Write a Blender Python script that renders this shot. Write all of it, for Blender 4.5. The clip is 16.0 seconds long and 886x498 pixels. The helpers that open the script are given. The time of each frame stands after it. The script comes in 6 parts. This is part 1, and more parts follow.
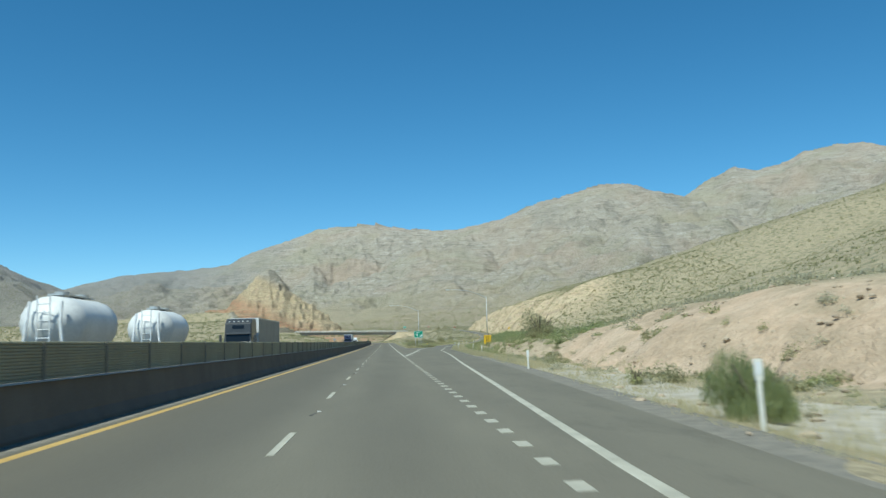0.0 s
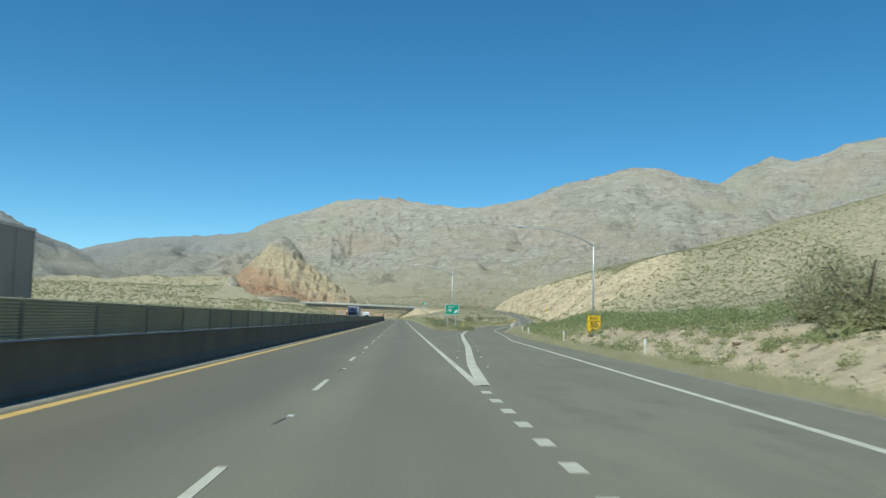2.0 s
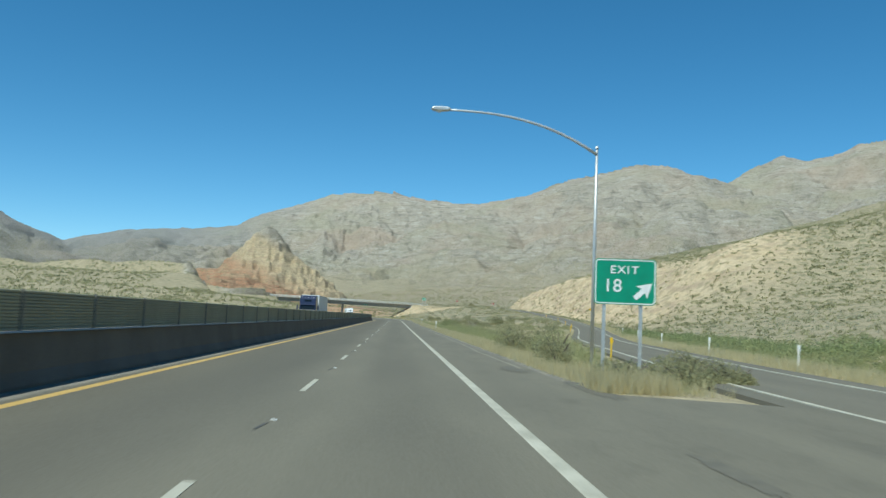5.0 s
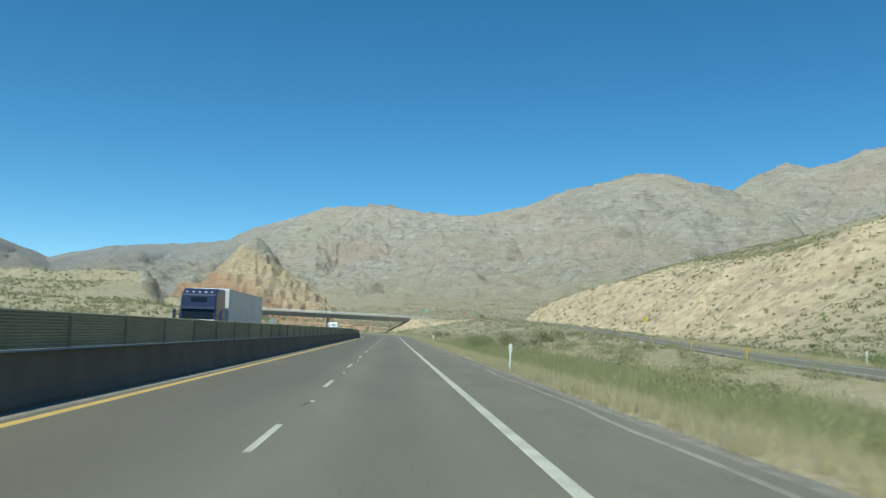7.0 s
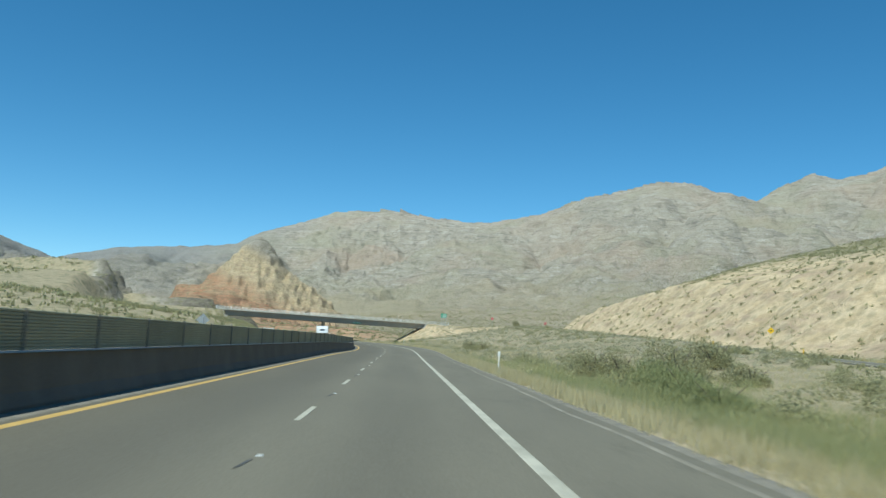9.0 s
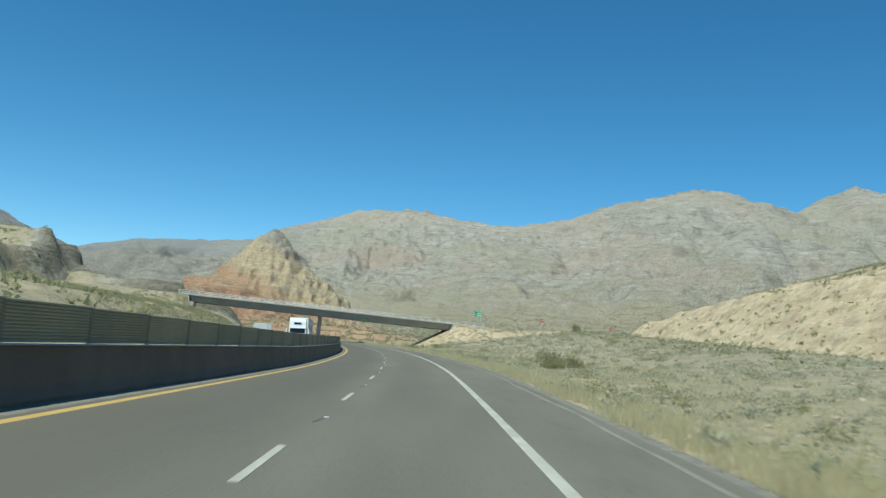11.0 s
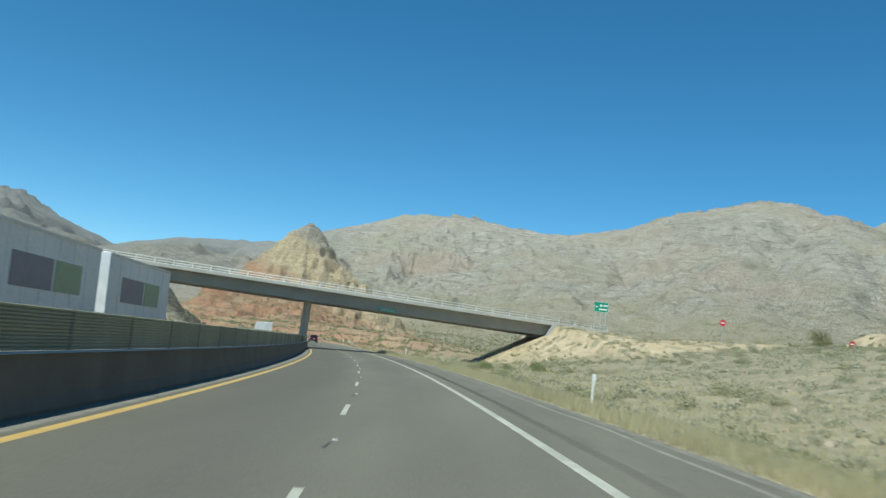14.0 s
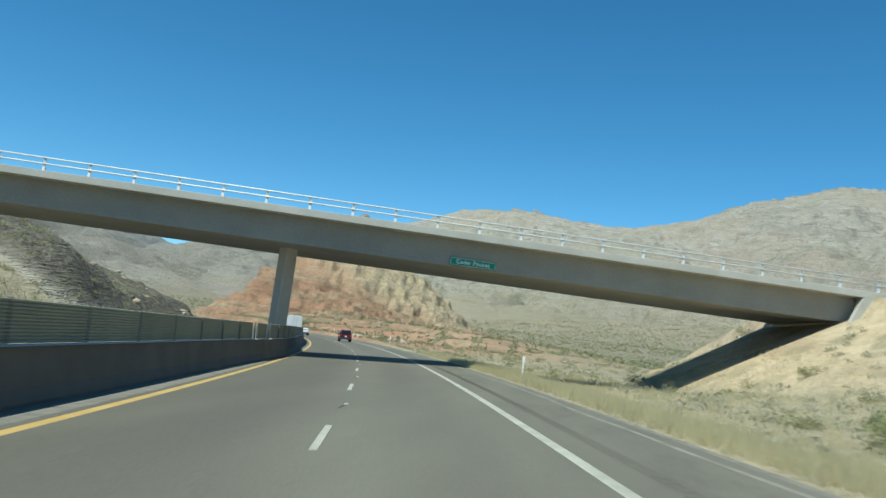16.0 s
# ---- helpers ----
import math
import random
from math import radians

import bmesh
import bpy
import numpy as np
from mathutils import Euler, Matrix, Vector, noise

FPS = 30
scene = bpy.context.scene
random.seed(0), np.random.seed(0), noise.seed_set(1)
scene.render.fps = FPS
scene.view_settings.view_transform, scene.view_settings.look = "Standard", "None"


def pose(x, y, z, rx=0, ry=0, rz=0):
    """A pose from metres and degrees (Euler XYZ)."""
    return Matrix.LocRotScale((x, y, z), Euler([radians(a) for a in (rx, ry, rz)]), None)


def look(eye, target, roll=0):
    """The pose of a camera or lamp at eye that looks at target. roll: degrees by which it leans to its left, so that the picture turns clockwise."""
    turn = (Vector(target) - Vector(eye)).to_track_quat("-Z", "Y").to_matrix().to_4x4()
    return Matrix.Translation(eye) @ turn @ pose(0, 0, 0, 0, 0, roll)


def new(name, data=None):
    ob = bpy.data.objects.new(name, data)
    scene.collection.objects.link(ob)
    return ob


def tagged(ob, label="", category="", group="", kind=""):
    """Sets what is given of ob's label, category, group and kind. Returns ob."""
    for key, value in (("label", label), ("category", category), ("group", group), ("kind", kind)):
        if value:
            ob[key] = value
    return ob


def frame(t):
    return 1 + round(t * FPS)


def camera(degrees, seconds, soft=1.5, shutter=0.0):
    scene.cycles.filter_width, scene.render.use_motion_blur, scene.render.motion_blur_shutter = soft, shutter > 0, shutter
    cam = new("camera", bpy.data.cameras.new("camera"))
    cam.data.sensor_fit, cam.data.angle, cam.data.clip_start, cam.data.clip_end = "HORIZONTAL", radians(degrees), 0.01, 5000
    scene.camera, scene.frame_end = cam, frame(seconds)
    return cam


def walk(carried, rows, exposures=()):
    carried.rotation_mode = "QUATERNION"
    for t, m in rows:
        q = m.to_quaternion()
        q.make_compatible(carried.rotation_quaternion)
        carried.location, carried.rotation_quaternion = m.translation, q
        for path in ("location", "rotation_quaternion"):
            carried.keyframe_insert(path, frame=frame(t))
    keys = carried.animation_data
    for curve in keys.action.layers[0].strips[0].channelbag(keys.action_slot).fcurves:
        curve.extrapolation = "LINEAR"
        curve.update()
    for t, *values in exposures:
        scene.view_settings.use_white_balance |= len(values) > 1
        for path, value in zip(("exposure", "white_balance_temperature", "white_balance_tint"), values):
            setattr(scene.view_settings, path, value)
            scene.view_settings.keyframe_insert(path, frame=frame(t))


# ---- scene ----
cam = camera(54.9, 16.0, 1.45, 0.18)
PATH = [
    (0.0, (1.623, 3.011, 1.516), (3.026, 22.846, 3.661), -1.63),
    (0.5, (1.659, 19.682, 1.518), (3.157, 39.530, 3.471), -0.16),
    (1.0, (1.686, 36.809, 1.524), (3.972, 56.614, 3.113), -1.42),
    (1.5, (1.609, 54.148, 1.533), (2.933, 74.015, 3.418), -0.31),
    (2.0, (1.738, 70.490, 1.545), (2.672, 90.398, 3.213), 1.38),
    (2.5, (1.754, 86.276, 1.559), (2.950, 106.144, 3.522), 0.97),
    (3.0, (1.781, 102.808, 1.578), (3.010, 122.675, 3.527), 2.78),
    (3.5, (1.833, 119.201, 1.599), (3.040, 139.100, 3.199), 2.48),
    (4.0, (1.824, 135.830, 1.624), (3.078, 155.720, 3.298), 2.68),
    (4.5, (1.783, 152.544, 1.652), (3.044, 172.429, 3.380), 2.64),
    (5.0, (1.739, 169.027, 1.683), (2.780, 188.930, 3.348), 2.34),
    (7.5, (1.698, 253.199, 1.892), (2.827, 273.060, 3.964), 1.55),
    (8.0, (1.722, 270.317, 1.945), (2.747, 290.178, 4.061), 1.48),
    (8.5, (1.757, 287.422, 2.001), (2.865, 307.264, 4.254), 2.29),
    (9.0, (1.771, 304.531, 2.060), (2.629, 324.388, 4.287), 2.84),
    (9.5, (1.834, 321.540, 2.123), (2.774, 341.370, 4.546), 2.01),
    (10.0, (1.865, 338.356, 2.186), (2.635, 358.211, 4.462), 2.90),
    (12.5, (0.641, 422.177, 2.539), (0.620, 442.039, 4.882), 6.38),
    (13.0, (-0.109, 438.491, 2.588), (-0.259, 458.364, 4.833), 5.73),
    (13.5, (-1.027, 455.565, 2.647), (-1.348, 475.438, 4.873), 6.83),
    (14.0, (-2.220, 472.558, 2.706), (-2.998, 492.393, 5.148), 7.05),
    (14.5, (-3.671, 489.471, 2.765), (-4.786, 509.275, 5.326), 6.63),
    (15.0, (-5.447, 506.710, 2.826), (-6.948, 526.493, 5.353), 6.56),
    (15.5, (-7.473, 523.191, 2.882), (-9.308, 542.965, 5.247), 6.81),
    (16.0, (-9.815, 539.963, 2.940), (-11.942, 559.722, 5.184), 6.64),
]
walk(cam, [(t, look(e, g, r)) for t, e, g, r in PATH], [(0.0, 0.15, 6000, -4), (5.0, 0.13, 6000, -4), (9.0, 0.18, 6000, -4), (13.0, 0.16, 6000, -4), (16.0, 0.28, 6000, -4)])

# ---- light: clear desert sky, high sun from behind and to the left ----
SUN_AZ, SUN_EL = 213.0, 60.0   # compass degrees from +y clockwise, and height
world = bpy.data.worlds.new("sky")
scene.world = world
world.use_nodes = True
wn = world.node_tree
sky = wn.nodes.new("ShaderNodeTexSky")
sky.sky_type = "NISHITA"
sky.sun_disc = False
sky.sun_elevation = radians(SUN_EL)
sky.sun_rotation = radians(SUN_AZ)
sky.air_density, sky.dust_density, sky.ozone_density, sky.altitude = 0.92, 0.0, 2.6, 2600
deep = wn.nodes.new("ShaderNodeHueSaturation")
deep.inputs["Saturation"].default_value, deep.inputs["Hue"].default_value = 1.24, 0.489
wn.links.new(sky.outputs[0], deep.inputs["Color"])
wn.links.new(deep.outputs[0], wn.nodes["Background"].inputs[0])
wn.nodes["Background"].inputs[1].default_value = 0.120
sun = new("sun", bpy.data.lights.new("sun", "SUN"))
sun.data.energy, sun.data.angle, sun.data.color = 4.6, radians(0.53), (1.0, 0.95, 0.86)
sa, se = radians(SUN_AZ), radians(SUN_EL)
SUN_DIR = Vector((math.sin(sa) * math.cos(se), math.cos(sa) * math.cos(se), math.sin(se)))
sun.matrix_world = look(SUN_DIR * 60 + Vector((0, 200, 0)), (0, 200, 0))
scene.view_settings.exposure = 0.0


# ---- materials ----
def nodes_of(name):
    m = bpy.data.materials.new(name)
    m.use_nodes = True
    nt = m.node_tree
    return m, nt, nt.nodes["Principled BSDF"]


def mixrgb(nt, fac, a, b, mode="MIX"):
    n = nt.nodes.new("ShaderNodeMix")
    n.data_type, n.blend_type = "RGBA", mode
    for sock, v in ((n.inputs[0], fac), (n.inputs[6], a), (n.inputs[7], b)):
        if hasattr(v, "is_linked"):
            nt.links.new(v, sock)
        elif isinstance(v, tuple):
            sock.default_value = (*v, 1.0)
        else:
            sock.default_value = v
    return n.outputs[2]


def noise_fac(nt, scale, detail=4.0, lo=0.35, hi=0.65, coord=None, rough=0.55, stretch=None):
    t = nt.nodes.new("ShaderNodeTexNoise")
    t.inputs["Scale"].default_value, t.inputs["Detail"].default_value, t.inputs["Roughness"].default_value = scale, detail, rough
    src = coord
    if src is None:
        g = nt.nodes.new("ShaderNodeTexCoord")
        src = g.outputs["Object"]
    if stretch:
        mp = nt.nodes.new("ShaderNodeMapping")
        mp.inputs["Scale"].default_value = stretch
        nt.links.new(src, mp.inputs[0])
        src = mp.outputs[0]
    nt.links.new(src, t.inputs["Vector"])
    r = nt.nodes.new("ShaderNodeMapRange")
    r.inputs[1].default_value, r.inputs[2].default_value = lo, hi
    nt.links.new(t.outputs["Fac"], r.inputs[0])
    return r.outputs[0]


def bump(nt, bsdf, fac, strength=0.3, dist=0.02):
    b = nt.nodes.new("ShaderNodeBump")
    b.inputs["Strength"].default_value, b.inputs["Distance"].default_value = strength, dist
    nt.links.new(fac, b.inputs["Height"])
    nt.links.new(b.outputs[0], bsdf.inputs["Normal"])


def surface(name, a, b, scale=6.0, rough=0.8, metal=0.0, fine=40.0, relief=0.15, dist=0.01, spread=0.0):
    """Two tones at two scales, with a fine relief; spread: tone that varies from piece to piece."""
    m, nt, p = nodes_of(name)
    f1 = noise_fac(nt, scale)
    f2 = noise_fac(nt, fine, 3.0, 0.3, 0.7)
    c = mixrgb(nt, f1, a, b)
    c = mixrgb(nt, 0.16, c, mixrgb(nt, f2, tuple(v * 0.55 for v in a), tuple(min(1, v * 1.35) for v in b)))
    if spread:
        o = nt.nodes.new("ShaderNodeObjectInfo")
        h = nt.nodes.new("ShaderNodeMapRange")
        h.inputs[3].default_value, h.inputs[4].default_value = 1 - spread, 1 + spread
        nt.links.new(o.outputs["Random"], h.inputs[0])
        v = nt.nodes.new("ShaderNodeHueSaturation")
        nt.links.new(h.outputs[0], v.inputs["Value"])
        nt.links.new(c, v.inputs["Color"])
        c = v.outputs[0]
    nt.links.new(c, p.inputs["Base Color"])
    p.inputs["Roughness"].default_value, p.inputs["Metallic"].default_value = rough, metal
    if relief:
        bump(nt, p, f2, relief, dist)
    return m


def paint(name, c, rough=0.35, metal=0.0, coat=0.0):
    m, nt, p = nodes_of(name)
    f = noise_fac(nt, 3.0)
    nt.links.new(mixrgb(nt, f, tuple(v * 0.86 for v in c), c), p.inputs["Base Color"])
    p.inputs["Roughness"].default_value, p.inputs["Metallic"].default_value = rough, metal
    p.inputs["Coat Weight"].default_value = coat
    return m


def foliage(name, a, b):
    m, nt, p = nodes_of(name)
    g = nt.nodes.new("ShaderNodeNewGeometry")
    f = noise_fac(nt, 0.35)
    c = mixrgb(nt, g.outputs["Random Per Island"], a, b)
    c = mixrgb(nt, f, c, tuple(0.5 * (u + v) * 1.15 for u, v in zip(a, b)))
    nt.links.new(c, p.inputs["Base Color"])
    p.inputs["Roughness"].default_value = 0.85
    p.inputs["Specular IOR Level"].default_value = 0.15
    tr = nt.nodes.new("ShaderNodeBsdfTranslucent")
    nt.links.new(c, tr.inputs[0])
    mx = nt.nodes.new("ShaderNodeMixShader")
    mx.inputs[0].default_value = 0.5
    nt.links.new(p.outputs[0], mx.inputs[1])
    nt.links.new(tr.outputs[0], mx.inputs[2])
    nt.links.new(mx.outputs[0], nt.nodes["Material Output"].inputs[0])
    return m


def ground_material():
    m, nt, p = nodes_of("desert_ground")
    att = nt.nodes.new("ShaderNodeAttribute")
    att.attribute_name = "soil"
    sep = nt.nodes.new("ShaderNodeSeparateColor")
    nt.links.new(att.outputs["Color"], sep.inputs[0])
    big = noise_fac(nt, 0.03, 5.0)
    mid = noise_fac(nt, 0.25, 5.0, 0.3, 0.7)
    fine = noise_fac(nt, 3.0, 4.0, 0.3, 0.7)
    speck = noise_fac(nt, 0.30, 6.0, 0.36, 0.64, rough=0.75)
    soil = mixrgb(nt, big, (0.44, 0.365, 0.23), (0.53, 0.44, 0.295))
    soil = mixrgb(nt, mid, soil, (0.33, 0.285, 0.185))
    grit = noise_fac(nt, 0.9, 6.0, 0.38, 0.62, rough=0.75)
    soil = mixrgb(nt, grit, soil, mixrgb(nt, 0.42, soil, (0.20, 0.175, 0.11)))
    # cut soil: pink near the wash, yellow tan on the hill ahead
    pos = nt.nodes.new("ShaderNodeTexCoord")
    axes = nt.nodes.new("ShaderNodeSeparateXYZ")
    nt.links.new(pos.outputs["Object"], axes.inputs[0])
    ahead = nt.nodes.new("ShaderNodeMapRange")
    ahead.inputs[1].default_value, ahead.inputs[2].default_value = 110.0, 260.0
    nt.links.new(axes.outputs[1], ahead.inputs[0])
    pink = mixrgb(nt, mid, (0.60, 0.43, 0.295), (0.69, 0.535, 0.395))
    tan = mixrgb(nt, mid, (0.60, 0.46, 0.275), (0.71, 0.575, 0.385))
    tan = mixrgb(nt, noise_fac(nt, 0.12, 5.0, 0.5, 0.62, stretch=(1, 1, 2.5), rough=0.65), tan, (0.50, 0.38, 0.225))
    cut = mixrgb(nt, ahead.outputs[0], pink, tan)
    cut = mixrgb(nt, noise_fac(nt, 0.09, 4.0, 0.5, 0.66, stretch=(1, 1, 4)), cut, (0.47, 0.35, 0.24))
    cut = mixrgb(nt, grit, cut, mixrgb(nt, 0.3, cut, (0.26, 0.205, 0.135)))
    cut = mixrgb(nt, speck, cut, mixrgb(nt, 0.28, cut, (0.24, 0.20, 0.13)))
    # red sandstone in thin broken beds, with scree and scrub between them
    red = mixrgb(nt, noise_fac(nt, 0.05, 6.0, 0.46, 0.66, stretch=(0.5, 0.5, 2.4)), (0.49, 0.225, 0.125), (0.50, 0.35, 0.21))
    red = mixrgb(nt, noise_fac(nt, 0.14, 6.0, 0.47, 0.58, stretch=(0.3, 0.3, 2.6), rough=0.7), red, mixrgb(nt, 0.65, red, (0.20, 0.115, 0.07)))
    red = mixrgb(nt, speck, mixrgb(nt, 0.22, red, (0.50, 0.36, 0.24)), mixrgb(nt, 0.4, red, (0.16, 0.14, 0.085)))
    # grey limestone: thin tilted beds, scree, and fine dark scrub
    lime = mixrgb(nt, noise_fac(nt, 0.05, 8.0, 0.34, 0.66, rough=0.72), (0.355, 0.322, 0.268), (0.485, 0.442, 0.378))
    thin, thick = (0.42, 0.42, 3.0), (0.22, 0.22, 1.1)
    ledge = noise_fac(nt, 0.055, 7.0, 0.40, 0.62, stretch=thin, rough=0.74)
    lime = mixrgb(nt, noise_fac(nt, 0.045, 8.0, 0.52, 0.58, stretch=thin, rough=0.74), lime, mixrgb(nt, 0.4, lime, (0.62, 0.585, 0.53)))
    # dark streaks: shadow below the ledges, put into the rock's colour
    lime = mixrgb(nt, noise_fac(nt, 0.055, 8.0, 0.545, 0.59, stretch=thin, rough=0.74), lime, mixrgb(nt, 0.62, lime, (0.15, 0.138, 0.12)))
    cracks = noise_fac(nt, 0.04, 7.0, 0.555, 0.60, stretch=(1.6, 1.6, 0.4), rough=0.7)
    lime = mixrgb(nt, cracks, lime, mixrgb(nt, 0.45, lime, (0.14, 0.13, 0.115)))
    lime = mixrgb(nt, noise_fac(nt, 0.024, 5.0, 0.52, 0.62, stretch=thick, rough=0.65), lime, mixrgb(nt, 0.35, lime, (0.24, 0.225, 0.195)))
    lime = mixrgb(nt, noise_fac(nt, 0.004, 4.0, 0.46, 0.66), lime, mixrgb(nt, 0.55, lime, (0.47, 0.355, 0.27)))
    lime = mixrgb(nt, noise_fac(nt, 0.006, 5.0, 0.48, 0.64), lime, mixrgb(nt, 0.5, lime, (0.36, 0.345, 0.24)))
    lime = mixrgb(nt, noise_fac(nt, 0.20, 5.0, 0.54, 0.61, rough=0.75), lime, mixrgb(nt, 0.45, lime, (0.15, 0.145, 0.095)))
    # haze over the range on the left, put into a bluer, darker limestone
    west_haze = nt.nodes.new("ShaderNodeMapRange")
    west_haze.inputs[1].default_value, west_haze.inputs[2].default_value, west_haze.inputs[3].default_value, west_haze.inputs[4].default_value = -260.0, -700.0, 0.0, 0.8
    nt.links.new(axes.outputs[0], west_haze.inputs[0])
    lime = mixrgb(nt, west_haze.outputs[0], lime, mixrgb(nt, speck, (0.285, 0.295, 0.30), (0.165, 0.178, 0.188)))
    leafy = nt.nodes.new("ShaderNodeMath")
    leafy.operation, leafy.inputs[1].default_value = "MULTIPLY", 0.52
    nt.links.new(att.outputs["Alpha"], leafy.inputs[0])
    soil = mixrgb(nt, leafy.outputs[0], soil, mixrgb(nt, grit, (0.35, 0.30, 0.195), (0.23, 0.205, 0.135)))
    c = mixrgb(nt, sep.outputs[0], soil, cut)
    c = mixrgb(nt, sep.outputs[1], c, red)
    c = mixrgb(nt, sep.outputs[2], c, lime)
    # limestone values above 1: shade of the left-hand cuts, put into the colour
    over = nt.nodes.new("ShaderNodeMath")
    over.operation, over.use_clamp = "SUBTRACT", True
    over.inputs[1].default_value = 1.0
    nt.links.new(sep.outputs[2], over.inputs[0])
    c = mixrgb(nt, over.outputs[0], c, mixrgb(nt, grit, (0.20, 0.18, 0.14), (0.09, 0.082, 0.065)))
    # sparse low scrub, too small to stand as plants
    vor = nt.nodes.new("ShaderNodeTexVoronoi")
    vor.inputs["Scale"].default_value = 0.42
    g = nt.nodes.new("ShaderNodeTexCoord")
    nt.links.new(g.outputs["Object"], vor.inputs["Vector"])
    spot = nt.nodes.new("ShaderNodeMapRange")
    spot.inputs[1].default_value, spot.inputs[2].default_value, spot.inputs[3].default_value, spot.inputs[4].default_value = 0.28, 0.48, 1.0, 0.0
    nt.links.new(vor.outputs["Distance"], spot.inputs[0])
    sm = nt.nodes.new("ShaderNodeMath")
    sm.operation = "MULTIPLY"
    nt.links.new(spot.outputs[0], sm.inputs[0])
    nt.links.new(att.outputs["Alpha"], sm.inputs[1])
    sm2 = nt.nodes.new("ShaderNodeMath")
    sm2.operation = "MULTIPLY"
    nt.links.new(sm.outputs[0], sm2.inputs[0])
    nt.links.new(noise_fac(nt, 0.05, 4.0, 0.3, 0.5), sm2.inputs[1])
    c = mixrgb(nt, sm2.outputs[0], c, (0.20, 0.19, 0.11))
    c = mixrgb(nt, 0.12, c, mixrgb(nt, fine, (0.1, 0.08, 0.06), (0.6, 0.55, 0.45)))
    nt.links.new(c, p.inputs["Base Color"])
    p.inputs["Roughness"].default_value = 0.95
    p.inputs["Specular IOR Level"].default_value = 0.1
    b1 = nt.nodes.new("ShaderNodeBump")
    b1.inputs["Strength"].default_value, b1.inputs["Distance"].default_value = 0.5, 0.12
    nt.links.new(fine, b1.inputs["Height"])
    b2 = nt.nodes.new("ShaderNodeBump")
    b2.inputs["Strength"].default_value, b2.inputs["Distance"].default_value = 0.7, 4.0
    crag = nt.nodes.new("ShaderNodeMapRange")
    crag.inputs[1].default_value, crag.inputs[2].default_value, crag.inputs[3].default_value, crag.inputs[4].default_value = 700.0, 1100.0, 0.8, 4.5
    nt.links.new(axes.outputs[1], crag.inputs[0])
    nt.links.new(crag.outputs[0], b2.inputs["Distance"])
    nt.links.new(noise_fac(nt, 0.15, 8.0, 0.2, 0.8, rough=0.78), b2.inputs["Height"])
    nt.links.new(b1.outputs[0], b2.inputs["Normal"])
    rocky = nt.nodes.new("ShaderNodeMath")
    rocky.operation = "MULTIPLY"
    nt.links.new(ledge, rocky.inputs[0])
    nt.links.new(sep.outputs[2], rocky.inputs[1])
    b3 = nt.nodes.new("ShaderNodeBump")
    b3.inputs["Strength"].default_value, b3.inputs["Distance"].default_value = 0.55, 4.0
    nt.links.new(rocky.outputs[0], b3.inputs["Height"])
    nt.links.new(b2.outputs[0], b3.inputs["Normal"])
    nt.links.new(b3.outputs[0], p.inputs["Normal"])
    return m


